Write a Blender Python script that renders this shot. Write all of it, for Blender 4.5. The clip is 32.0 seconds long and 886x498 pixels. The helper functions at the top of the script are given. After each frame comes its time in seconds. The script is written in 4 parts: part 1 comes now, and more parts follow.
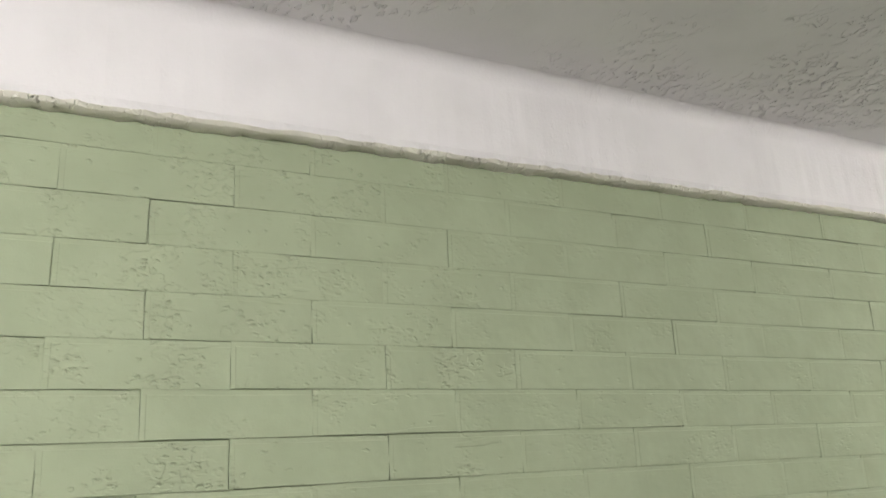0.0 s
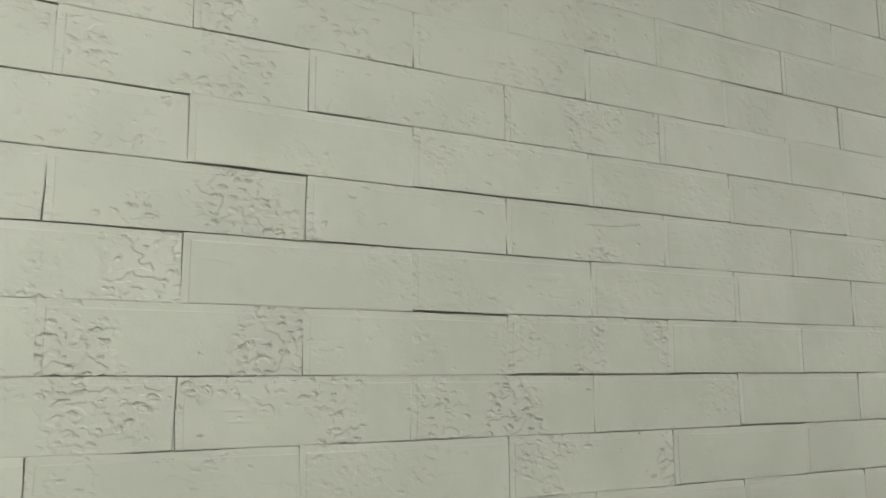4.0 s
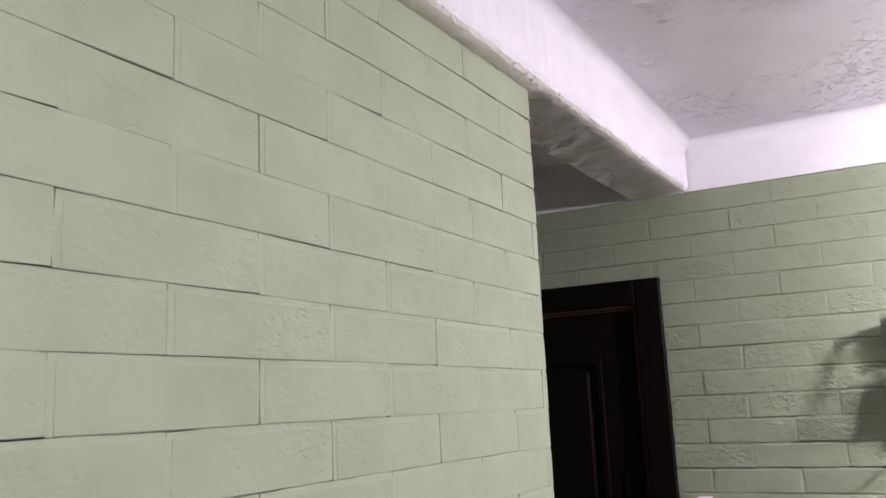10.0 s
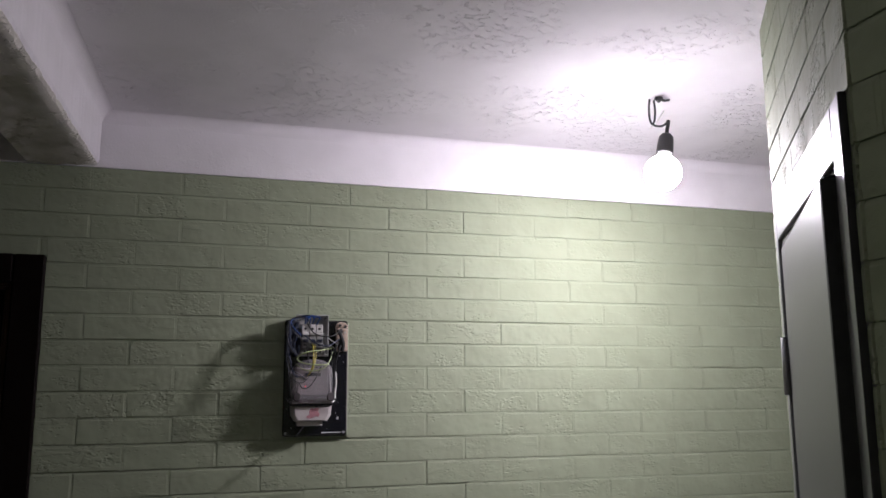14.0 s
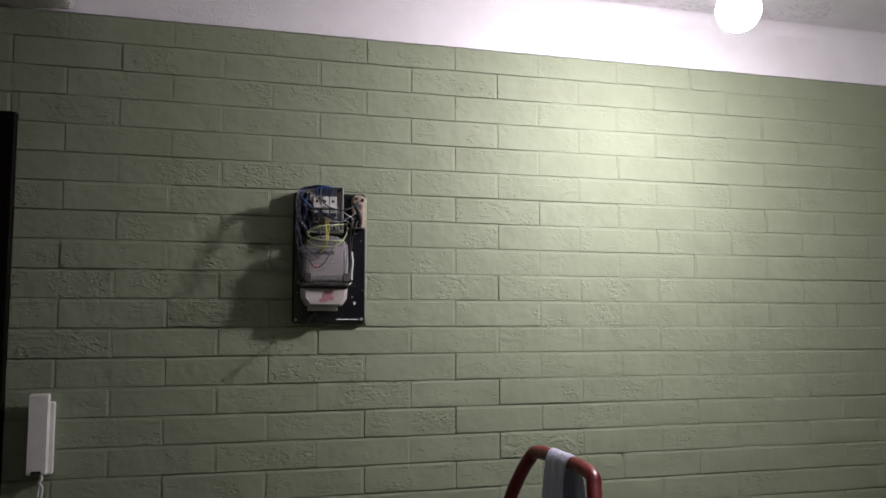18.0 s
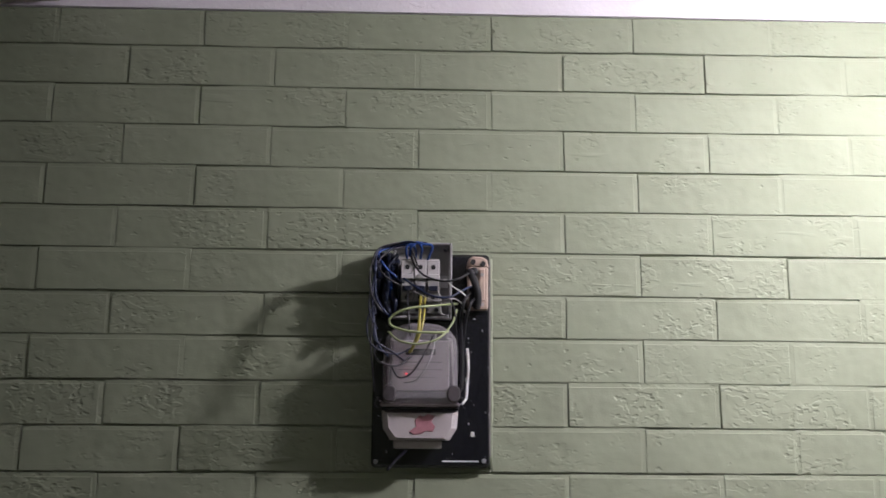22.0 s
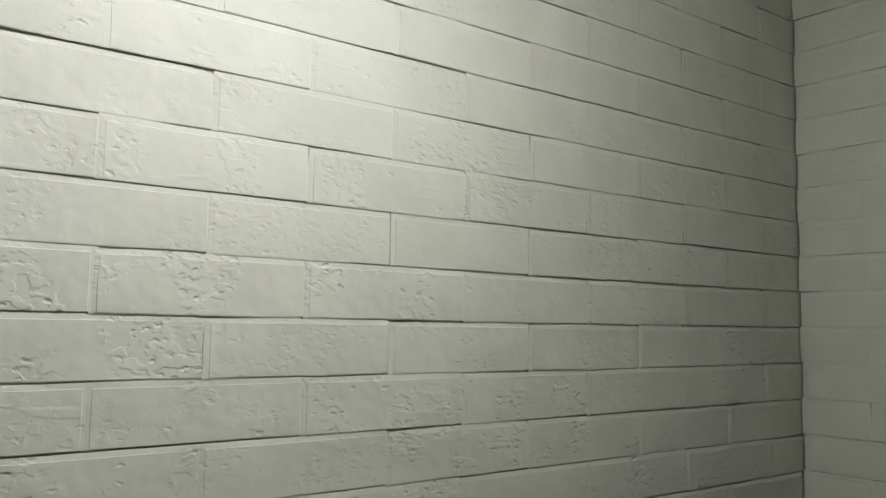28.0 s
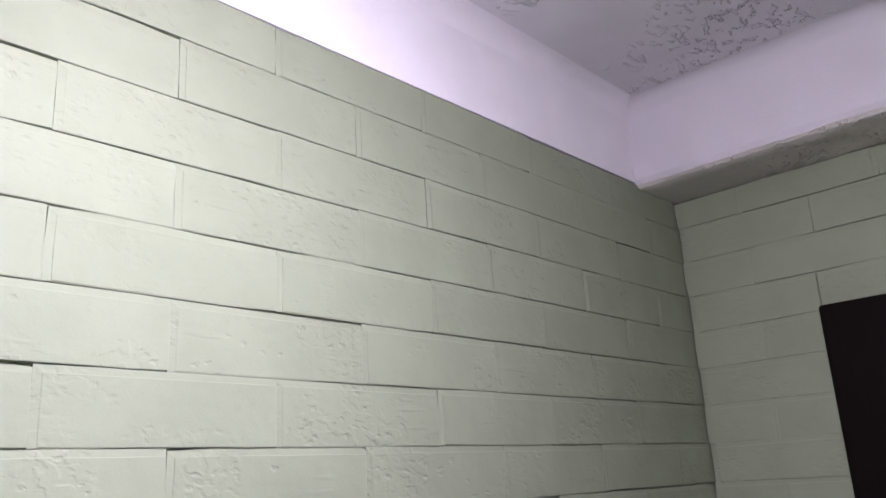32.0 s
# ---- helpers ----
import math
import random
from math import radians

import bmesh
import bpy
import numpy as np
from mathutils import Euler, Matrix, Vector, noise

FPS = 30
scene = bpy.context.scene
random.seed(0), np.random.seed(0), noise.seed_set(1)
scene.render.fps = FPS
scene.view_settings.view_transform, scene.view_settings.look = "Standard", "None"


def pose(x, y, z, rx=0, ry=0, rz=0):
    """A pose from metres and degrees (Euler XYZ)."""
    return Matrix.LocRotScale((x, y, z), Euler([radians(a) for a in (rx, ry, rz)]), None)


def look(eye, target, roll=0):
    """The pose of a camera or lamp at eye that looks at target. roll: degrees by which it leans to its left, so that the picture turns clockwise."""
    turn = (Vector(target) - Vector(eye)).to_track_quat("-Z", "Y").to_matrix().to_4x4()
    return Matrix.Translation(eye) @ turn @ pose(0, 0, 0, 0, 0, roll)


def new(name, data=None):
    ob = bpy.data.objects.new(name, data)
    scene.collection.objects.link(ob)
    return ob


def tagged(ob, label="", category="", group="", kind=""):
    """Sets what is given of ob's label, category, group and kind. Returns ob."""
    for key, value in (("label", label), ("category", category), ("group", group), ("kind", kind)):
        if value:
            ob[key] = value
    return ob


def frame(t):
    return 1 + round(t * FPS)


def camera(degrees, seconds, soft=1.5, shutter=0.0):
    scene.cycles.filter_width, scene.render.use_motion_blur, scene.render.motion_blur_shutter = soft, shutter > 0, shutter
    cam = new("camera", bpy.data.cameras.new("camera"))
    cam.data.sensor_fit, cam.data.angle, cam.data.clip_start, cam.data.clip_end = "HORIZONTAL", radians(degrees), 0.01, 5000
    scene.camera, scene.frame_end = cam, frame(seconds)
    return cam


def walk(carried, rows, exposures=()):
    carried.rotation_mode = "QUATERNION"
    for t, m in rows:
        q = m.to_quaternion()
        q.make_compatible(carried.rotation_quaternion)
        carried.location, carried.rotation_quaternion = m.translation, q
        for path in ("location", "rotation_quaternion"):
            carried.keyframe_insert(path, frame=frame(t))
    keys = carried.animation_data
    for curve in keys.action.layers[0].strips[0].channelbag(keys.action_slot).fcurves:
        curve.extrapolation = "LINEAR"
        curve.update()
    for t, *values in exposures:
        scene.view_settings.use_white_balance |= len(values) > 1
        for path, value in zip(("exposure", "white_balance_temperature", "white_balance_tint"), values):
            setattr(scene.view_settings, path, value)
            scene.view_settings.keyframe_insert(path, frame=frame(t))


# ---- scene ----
cam = camera(56.75, 32.0, soft=1.5, shutter=0.2)
PATH = [
    (0, (-0.313, 0.021, 1.78), (0.679, 1.679, 2.299), -2.8),
    (0.5, (-0.317, 0.058, 1.728), (0.624, 1.756, 2.212), -3.1),
    (1, (-0.312, 0.103, 1.683), (0.561, 1.852, 2.107), -1.8),
    (1.5, (-0.306, 0.131, 1.66), (0.547, 1.9, 2.042), -1.2),
    (2, (-0.296, 0.16, 1.629), (0.543, 1.94, 1.987), -0.9),
    (2.5, (-0.313, 0.196, 1.614), (0.522, 1.985, 1.937), -0.2),
    (4.5, (-0.251, 0.515, 1.618), (0.829, 2.172, 1.915), -0.4),
    (5, (-0.234, 0.552, 1.623), (0.912, 2.163, 1.921), -0.8),
    (5.5, (-0.205, 0.558, 1.641), (0.966, 2.147, 1.964), -1.3),
    (6, (-0.135, 0.622, 1.654), (1.104, 2.151, 2.012), -1.4),
    (6.5, (-0.075, 0.649, 1.667), (1.279, 2.068, 2.057), -0.5),
    (7, (-0.067, 0.637, 1.698), (1.355, 1.987, 2.094), 0.1),
    (7.5, (-0.056, 0.607, 1.718), (1.399, 1.918, 2.121), -0.2),
    (8, (-0.026, 0.571, 1.723), (1.476, 1.82, 2.153), -1.2),
    (8.5, (-0.003, 0.562, 1.724), (1.575, 1.715, 2.147), -1.5),
    (9, (0.049, 0.569, 1.718), (1.703, 1.611, 2.139), -2.0),
    (9.5, (0.136, 0.599, 1.726), (1.849, 1.553, 2.119), -2.1),
    (10, (0.243, 0.63, 1.707), (1.986, 1.536, 2.078), -2.5),
    (10.5, (0.306, 0.674, 1.714), (2.115, 1.457, 2.053), -1.8),
    (11, (0.392, 0.761, 1.719), (2.315, 1.205, 2.044), -2.6),
    (11.5, (0.437, 0.851, 1.741), (2.41, 0.911, 2.068), -3.2),
    (12, (0.422, 0.899, 1.737), (2.383, 0.705, 2.083), -2.7),
    (12.5, (0.39, 0.901, 1.729), (2.326, 0.532, 2.07), -1.7),
    (13, (0.378, 0.883, 1.723), (2.288, 0.393, 2.06), -0.8),
    (13.5, (0.378, 0.859, 1.721), (2.27, 0.309, 2.062), -0.3),
    (14, (0.389, 0.826, 1.703), (2.276, 0.254, 2.038), -0.3),
    (14.5, (0.413, 0.826, 1.667), (2.301, 0.248, 1.987), -0.3),
    (15, (0.434, 0.833, 1.625), (2.333, 0.274, 1.909), -0.3),
    (15.5, (0.451, 0.838, 1.597), (2.358, 0.291, 1.851), -0.5),
    (17.5, (0.614, 0.774, 1.554), (2.537, 0.248, 1.713), -0.0),
    (18, (0.741, 0.747, 1.555), (2.662, 0.222, 1.739), -0.1),
    (18.5, (0.843, 0.714, 1.585), (2.761, 0.182, 1.775), 0.1),
    (19, (0.96, 0.659, 1.583), (2.879, 0.151, 1.824), 0.8),
    (19.5, (1.069, 0.57, 1.58), (3.019, 0.225, 1.865), 1.3),
    (20, (1.156, 0.543, 1.59), (3.125, 0.373, 1.896), 1.5),
    (20.5, (1.273, 0.584, 1.622), (3.24, 0.528, 1.977), 0.7),
    (21, (1.363, 0.601, 1.661), (3.33, 0.6, 2.023), -0.1),
    (21.5, (1.473, 0.548, 1.673), (3.442, 0.558, 2.026), 0.0),
    (22, (1.587, 0.472, 1.681), (3.556, 0.425, 2.027), 0.5),
    (22.5, (1.668, 0.41, 1.648), (3.626, 0.199, 1.997), 0.9),
    (23, (1.746, 0.376, 1.632), (3.651, -0.127, 1.979), 0.7),
    (23.5, (1.822, 0.355, 1.635), (3.626, -0.431, 1.992), -0.3),
    (24, (1.873, 0.345, 1.625), (3.579, -0.641, 1.966), -0.6),
    (24.5, (1.893, 0.318, 1.626), (3.551, -0.764, 1.907), 0.4),
    (25, (1.921, 0.295, 1.593), (3.543, -0.845, 1.858), 0.4),
    (25.5, (1.939, 0.252, 1.571), (3.546, -0.91, 1.834), 0.1),
    (26, (1.958, 0.179, 1.565), (3.557, -0.996, 1.815), 0.0),
    (26.5, (2.031, 0.132, 1.566), (3.591, -1.101, 1.786), -0.4),
    (28.5, (2.064, -0.105, 1.633), (3.662, -1.293, 1.812), 1.2),
    (29, (2.161, -0.116, 1.645), (3.634, -1.438, 1.933), 0.0),
    (29.5, (2.2, -0.121, 1.679), (3.597, -1.512, 2.02), -0.3),
    (30, (2.208, -0.12, 1.709), (3.566, -1.538, 2.09), -1.0),
    (30.5, (2.226, -0.125, 1.739), (3.51, -1.596, 2.17), -1.4),
    (31, (2.243, -0.115, 1.766), (3.502, -1.595, 2.24), -2.3),
    (31.5, (2.25, -0.114, 1.783), (3.507, -1.584, 2.291), -2.9),
    (32, (2.243, -0.134, 1.794), (3.527, -1.561, 2.355), -3.5),
]
# seconds, stops, kelvin, tint
EXPOSURE = [(0, 2.36, 6600, 7), (2, 2.53, 6250, 18), (5, 2.57, 6050, 30), (7, 2.61, 6050, 30), (9, 2.7, 6050, 30), (10, 2.75, 6100, 28), (11, 2.3, 6050, 29), (11.5, 1.45, 6050, 29), (12, 1.08, 6050, 29), (14, 1.04, 6100, 25), (15, 1.04, 6200, 24), (18, 1.03, 6250, 21), (20, 1.08, 6150, 28), (21, 1.35, 6150, 27), (22, 1.25, 6100, 26), (23, 1.05, 5950, 26), (24, 0.98, 5850, 29), (26, 0.98, 5950, 31), (29, 1.17, 5900, 34), (31, 1.10, 5800, 35), (32, 1.0, 5800, 35)]
walk(cam, [(t, look(eye, target, roll)) for t, eye, target, roll in PATH], EXPOSURE)

# ---- world and lamps ----
world = bpy.data.worlds.new("world")
scene.world = world
world.use_nodes = True
world.node_tree.nodes["Background"].inputs[0].default_value = (0.5, 0.5, 0.5, 1)
world.node_tree.nodes["Background"].inputs[1].default_value = 0.01
BULB = 330.0            # glow of the bare bulb by the meter board
BULB_ROOM = 290.0       # glow of the bulb in the room behind
BULB_COLOR = (1.0, 0.97, 0.93)

# main lines of the plan, in metres
EAST = 3.0              # face of the wall with the meter board
NORTH = 1.3108          # face of the long wall where x = 0
LEAN = -2.745           # degrees by which the long wall is turned
CEILING = 2.545
BRICK_TOP = 2.370
COURSE = 0.075
NICHE = -1.735          # face of the wall at the end of the niche
DIAG = Vector((1.941, -0.441, 0))   # far edge of the diagonal wall
DIAG_LENGTH = 0.86
DIAG_ANGLE = 180 - math.degrees(math.atan2(0.53565, 0.84444))
CORNER = Vector((1.215, 0.02, 0))   # edge between the diagonal wall and the corridor wall


# ---- materials ----
def nodes_of(name):
    m = bpy.data.materials.new(name)
    m.use_nodes = True
    return m, m.node_tree.nodes, m.node_tree.links, m.node_tree.nodes["Principled BSDF"]


def coords(nodes, links, per_object=True, scale=1.0):
    tc = nodes.new("ShaderNodeTexCoord")
    if not per_object:
        return tc.outputs["Object"]
    info = nodes.new("ShaderNodeObjectInfo")
    mul = nodes.new("ShaderNodeMath"); mul.operation = "MULTIPLY"; mul.inputs[1].default_value = 37.0
    add = nodes.new("ShaderNodeVectorMath"); add.operation = "ADD"
    links.new(info.outputs["Random"], mul.inputs[0])
    links.new(tc.outputs["Object"], add.inputs[0])
    links.new(mul.outputs[0], add.inputs[1])
    return add.outputs[0]


def noise_tex(nodes, links, vec, scale, detail=3.0, rough=0.5, distort=0.0):
    n = nodes.new("ShaderNodeTexNoise")
    n.inputs["Scale"].default_value, n.inputs["Detail"].default_value = scale, detail
    n.inputs["Roughness"].default_value, n.inputs["Distortion"].default_value = rough, distort
    links.new(vec, n.inputs["Vector"])
    return n.outputs["Fac"]


def remap(nodes, links, fac, a, b, c=0.0, d=1.0, smooth=True):
    n = nodes.new("ShaderNodeMapRange")
    n.interpolation_type = "SMOOTHSTEP" if smooth else "LINEAR"
    for i, v in enumerate((a, b, c, d)):
        n.inputs[i + 1].default_value = v
    links.new(fac, n.inputs[0])
    return n.outputs[0]


def maths(nodes, links, op, a, b):
    n = nodes.new("ShaderNodeMath"); n.operation = op
    for i, v in enumerate((a, b)):
        if isinstance(v, (int, float)):
            n.inputs[i].default_value = v
        else:
            links.new(v, n.inputs[i])
    return n.outputs[0]


def tint(nodes, links, fac, c0, c1):
    n = nodes.new("ShaderNodeMix"); n.data_type = "RGBA"
    n.inputs[6].default_value, n.inputs[7].default_value = (*c0, 1), (*c1, 1)
    links.new(fac, n.inputs[0])
    return n.outputs[2]


def bump(nodes, links, height, distance, normal=None, strength=1.0):
    n = nodes.new("ShaderNodeBump")
    n.inputs["Distance"].default_value, n.inputs["Strength"].default_value = distance, strength
    links.new(height, n.inputs["Height"])
    if normal is not None:
        links.new(normal, n.inputs["Normal"])
    return n.outputs["Normal"]


def warped(nodes, links, vec, scale, amount):
    """The coordinates, pushed about by a noise."""
    n = nodes.new("ShaderNodeTexNoise"); n.inputs["Scale"].default_value = scale; n.inputs["Detail"].default_value = 2
    links.new(vec, n.inputs["Vector"])
    sub = nodes.new("ShaderNodeVectorMath"); sub.operation = "SUBTRACT"; sub.inputs[1].default_value = (0.5, 0.5, 0.5)
    sc = nodes.new("ShaderNodeVectorMath"); sc.operation = "SCALE"; sc.inputs["Scale"].default_value = amount
    add = nodes.new("ShaderNodeVectorMath"); add.operation = "ADD"
    links.new(n.outputs["Color"], sub.inputs[0]); links.new(sub.outputs[0], sc.inputs[0])
    links.new(vec, add.inputs[0]); links.new(sc.outputs[0], add.inputs[1])
    return add.outputs[0]


def painted_brick(name, base, chips=1.0, per_object=True, waves=1.0):
    """Pale paint over rough brick: smooth in parts, with groups of short scars and flaked edges in others."""
    m, nodes, links, bsdf = nodes_of(name)
    vec = coords(nodes, links, per_object)
    bent = warped(nodes, links, vec, 34.0, 0.011)
    flat = nodes.new("ShaderNodeMapping"); flat.inputs["Scale"].default_value = (0.72, 1.0, 1.1)
    links.new(bent, flat.inputs["Vector"])
    # crumpled patches: low sharp-edged lumps that run along the brick
    patch = remap(nodes, links, noise_tex(nodes, links, vec, 11.0, 1.5), 0.47, 0.60)
    lumps = remap(nodes, links, noise_tex(nodes, links, flat.outputs[0], 74.0, 1.3, 0.5, 0.2), 0.44, 0.57)
    lumps = maths(nodes, links, "MULTIPLY", lumps, patch)
    # trowel marks: long low ridges, aslant
    drag = nodes.new("ShaderNodeMapping")
    drag.inputs["Rotation"].default_value = (0.0, 0.45, 0.0); drag.inputs["Scale"].default_value = (7.0, 20.0, 46.0)
    links.new(vec, drag.inputs["Vector"])
    marks = remap(nodes, links, noise_tex(nodes, links, drag.outputs[0], 1.0, 1.5, 0.5, 0.4), 0.60, 0.68)
    marks = maths(nodes, links, "MULTIPLY", marks, remap(nodes, links, noise_tex(nodes, links, vec, 8.0, 1.0), 0.54, 0.62))
    # pits: uneven bites out of the skin, wider than high, in patches and here and there
    rough = warped(nodes, links, bent, 105.0, 0.0085)
    wide = nodes.new("ShaderNodeMapping")
    wide.inputs["Rotation"].default_value = (0.0, 0.35, 0.0); wide.inputs["Scale"].default_value = (0.62, 1.0, 1.15)
    links.new(rough, wide.inputs["Vector"])
    cells = nodes.new("ShaderNodeTexVoronoi"); cells.inputs["Scale"].default_value = 105.0
    links.new(wide.outputs[0], cells.inputs["Vector"])
    share = nodes.new("ShaderNodeSeparateColor"); links.new(cells.outputs["Color"], share.inputs[0])
    pit = remap(nodes, links, cells.outputs["Distance"], 0.12, 0.46, -1.0, 0.0)
    dense = maths(nodes, links, "MULTIPLY", remap(nodes, links, share.outputs[0], 0.46, 0.56), patch)
    rare = maths(nodes, links, "MULTIPLY", remap(nodes, links, share.outputs[1], 0.93, 0.95), 0.7)
    dent = maths(nodes, links, "MULTIPLY", pit, maths(nodes, links, "MAXIMUM", dense, rare))
    height = maths(nodes, links, "ADD", maths(nodes, links, "ADD", maths(nodes, links, "MULTIPLY", lumps, 0.5), maths(nodes, links, "MULTIPLY", marks, 0.4)), dent)
    if per_object:
        info = nodes.new("ShaderNodeObjectInfo")
        again = maths(nodes, links, "FRACT", maths(nodes, links, "MULTIPLY", info.outputs["Random"], 91.7), 0.0)
        height = maths(nodes, links, "MULTIPLY", height, remap(nodes, links, again, 0.1, 0.9, 0.4, 1.2))
    wave = noise_tex(nodes, links, vec, 16.0, 2.0)
    grain = noise_tex(nodes, links, vec, 300.0, 2.0)
    nrm = bump(nodes, links, grain, 0.00016)
    nrm = bump(nodes, links, wave, 0.0048 * waves, nrm)
    nrm = bump(nodes, links, height, 0.0019 * chips, nrm)
    links.new(nrm, bsdf.inputs["Normal"])
    mottled = remap(nodes, links, noise_tex(nodes, links, vec, 9.0, 4.0), 0.3, 0.7)
    col = tint(nodes, links, mottled, base, tuple(c * 0.93 for c in base))
    dust = remap(nodes, links, noise_tex(nodes, links, vec, 120.0, 3.0), 0.62, 0.75, 0.0, 0.35)
    mix = nodes.new("ShaderNodeMix"); mix.data_type = "RGBA"
    mix.inputs[7].default_value = (base[0] * 0.85, base[1] * 0.84, base[2] * 0.82, 1)
    links.new(dust, mix.inputs[0]); links.new(col, mix.inputs[6])
    links.new(mix.outputs[2], bsdf.inputs["Base Color"])
    links.new(remap(nodes, links, mottled, 0, 1, 0.66, 0.78), bsdf.inputs["Roughness"])
    bsdf.inputs["Specular IOR Level"].default_value = 0.25
    return m


def stucco(name, base, patches=1.0, worn=0.0, cover=0.48):
    """Whitewashed plaster with groups of short trowel strokes."""
    m, nodes, links, bsdf = nodes_of(name)
    vec = coords(nodes, links, False)
    bent = warped(nodes, links, vec, 18.0, 0.05)
    stretch = nodes.new("ShaderNodeMapping"); stretch.inputs["Scale"].default_value = (2.4, 1.0, 1.5)
    links.new(bent, stretch.inputs["Vector"])
    group = remap(nodes, links, noise_tex(nodes, links, vec, 2.8, 3.0), cover, cover + 0.12)
    ridge = remap(nodes, links, noise_tex(nodes, links, stretch.outputs[0], 34.0, 2.0, 0.5, 0.35), 0.56, 0.62)
    strokes = maths(nodes, links, "MULTIPLY", ridge, group)
    nrm = bump(nodes, links, noise_tex(nodes, links, vec, 160.0, 3.0), 0.0006)
    nrm = bump(nodes, links, noise_tex(nodes, links, vec, 5.0, 2.0), 0.006, nrm)
    nrm = bump(nodes, links, strokes, 0.0042 * patches, nrm)
    links.new(nrm, bsdf.inputs["Normal"])
    spots = remap(nodes, links, noise_tex(nodes, links, vec, 7.0, 5.0), 0.35, 0.75)
    col = tint(nodes, links, spots, base, tuple(c * (0.93 - 0.3 * worn) for c in base))
    links.new(col, bsdf.inputs["Base Color"])
    bsdf.inputs["Roughness"].default_value = 0.85
    return m


def plain(name, base, rough=0.5, metal=0.0, spread=0.12, scale=40.0, depth=0.0002, spec=0.5):
    m, nodes, links, bsdf = nodes_of(name)
    vec = coords(nodes, links)
    f = noise_tex(nodes, links, vec, scale, 4.0)
    links.new(tint(nodes, links, f, tuple(c * (1 - spread) for c in base), tuple(c * (1 + spread) for c in base)), bsdf.inputs["Base Color"])
    links.new(remap(nodes, links, f, 0.3, 0.7, max(rough - 0.08, 0.02), min(rough + 0.08, 1)), bsdf.inputs["Roughness"])
    links.new(bump(nodes, links, noise_tex(nodes, links, vec, scale * 5, 2.0), depth), bsdf.inputs["Normal"])
    bsdf.inputs["Metallic"].default_value = metal
    bsdf.inputs["Specular IOR Level"].default_value = spec
    return m


def lacquer(name, base, rough, metal):
    """Smooth sheet metal: even gloss, with broad faint stains."""
    m, nodes, links, bsdf = nodes_of(name)
    f = noise_tex(nodes, links, coords(nodes, links, False), 2.5, 3.0)
    links.new(tint(nodes, links, f, tuple(c * 0.94 for c in base), tuple(c * 1.06 for c in base)), bsdf.inputs["Base Color"])
    bsdf.inputs["Roughness"].default_value, bsdf.inputs["Metallic"].default_value = rough, metal
    return m


def dark_wood(name, base):
    m, nodes, links, bsdf = nodes_of(name)
    vec = coords(nodes, links)
    mp = nodes.new("ShaderNodeMapping"); mp.inputs["Scale"].default_value = (14.0, 14.0, 0.9)
    links.new(vec, mp.inputs["Vector"])
    g = noise_tex(nodes, links, mp.outputs[0], 6.0, 6.0, 0.6, 1.2)
    links.new(tint(nodes, links, g, tuple(c * 0.6 for c in base), tuple(c * 1.5 for c in base)), bsdf.inputs["Base Color"])
    links.new(bump(nodes, links, g, 0.0004), bsdf.inputs["Normal"])
    bsdf.inputs["Roughness"].default_value = 0.6
    bsdf.inputs["Specular IOR Level"].default_value = 0.06
    return m


def scuffed(name, base, mark, rough):
    """Dark lacquered sheet with pale chips and drips of paint."""
    m, nodes, links, bsdf = nodes_of(name)
    vec = coords(nodes, links, False)
    f = remap(nodes, links, noise_tex(nodes, links, vec, 70.0, 4.0, 0.6), 0.66, 0.70)
    links.new(tint(nodes, links, f, base, mark), bsdf.inputs["Base Color"])
    links.new(bump(nodes, links, noise_tex(nodes, links, vec, 90.0, 3.0), 0.0006), bsdf.inputs["Normal"])
    bsdf.inputs["Roughness"].default_value = rough
    return m


def glowing(name, color, strength):
    m, nodes, links, bsdf = nodes_of(name)
    bsdf.inputs["Base Color"].default_value = (*color, 1)
    bsdf.inputs["Emission Color"].default_value = (*color, 1)
    bsdf.inputs["Emission Strength"].default_value = strength
    return m


def clear(name, color, rough):
    m, nodes, links, bsdf = nodes_of(name)
    bsdf.inputs["Base Color"].default_value = (*color, 1)
    bsdf.inputs["Transmission Weight"].default_value = 0.85
    bsdf.inputs["IOR"].default_value = 1.45
    vec = coords(nodes, links)
    links.new(remap(nodes, links, noise_tex(nodes, links, vec, 60.0, 3.0), 0.3, 0.7, rough, rough + 0.06), bsdf.inputs["Roughness"])
    return m


PAINT = (0.276, 0.308, 0.217)
M_BRICK = painted_brick("green_painted_brick", PAINT, 0.70)
M_BRICK_WORN = painted_brick("worn_green_painted_brick", PAINT, 1.0, True, 0.6)
M_BRICK_SOFT = painted_brick("softly_worn_green_painted_brick", PAINT, 0.45, True, 0.5)
M_BRICK_SMOOTH = painted_brick("smooth_green_painted_brick", PAINT, 0.3, True, 0.5)
M_BRICK_PITTED = painted_brick("pitted_green_painted_brick", PAINT, 2.6)
M_PLAIN = plain("dull_green_paint", (0.13, 0.155, 0.10), 0.8, scale=8)
M_JOINT = painted_brick("green_painted_joint", PAINT, 0.6, False, 0.5)
M_CEIL = stucco("white_stucco", (0.71, 0.68, 0.715), 2.2, 0.0, 0.45)
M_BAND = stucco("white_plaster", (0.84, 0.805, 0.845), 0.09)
# White plaster again, its colour dimmed to offset strong lamp light on the beams.
M_BEAM_DIM = stucco("dimmed_beam_plaster", (0.62, 0.59, 0.625), 0.10)
M_SOFFIT = stucco("unpainted_plaster", (0.74, 0.70, 0.66), 2.2, 0.35, 0.40)
M_FLOOR = plain("brown_floor", (0.17, 0.15, 0.135), 0.6, scale=6)
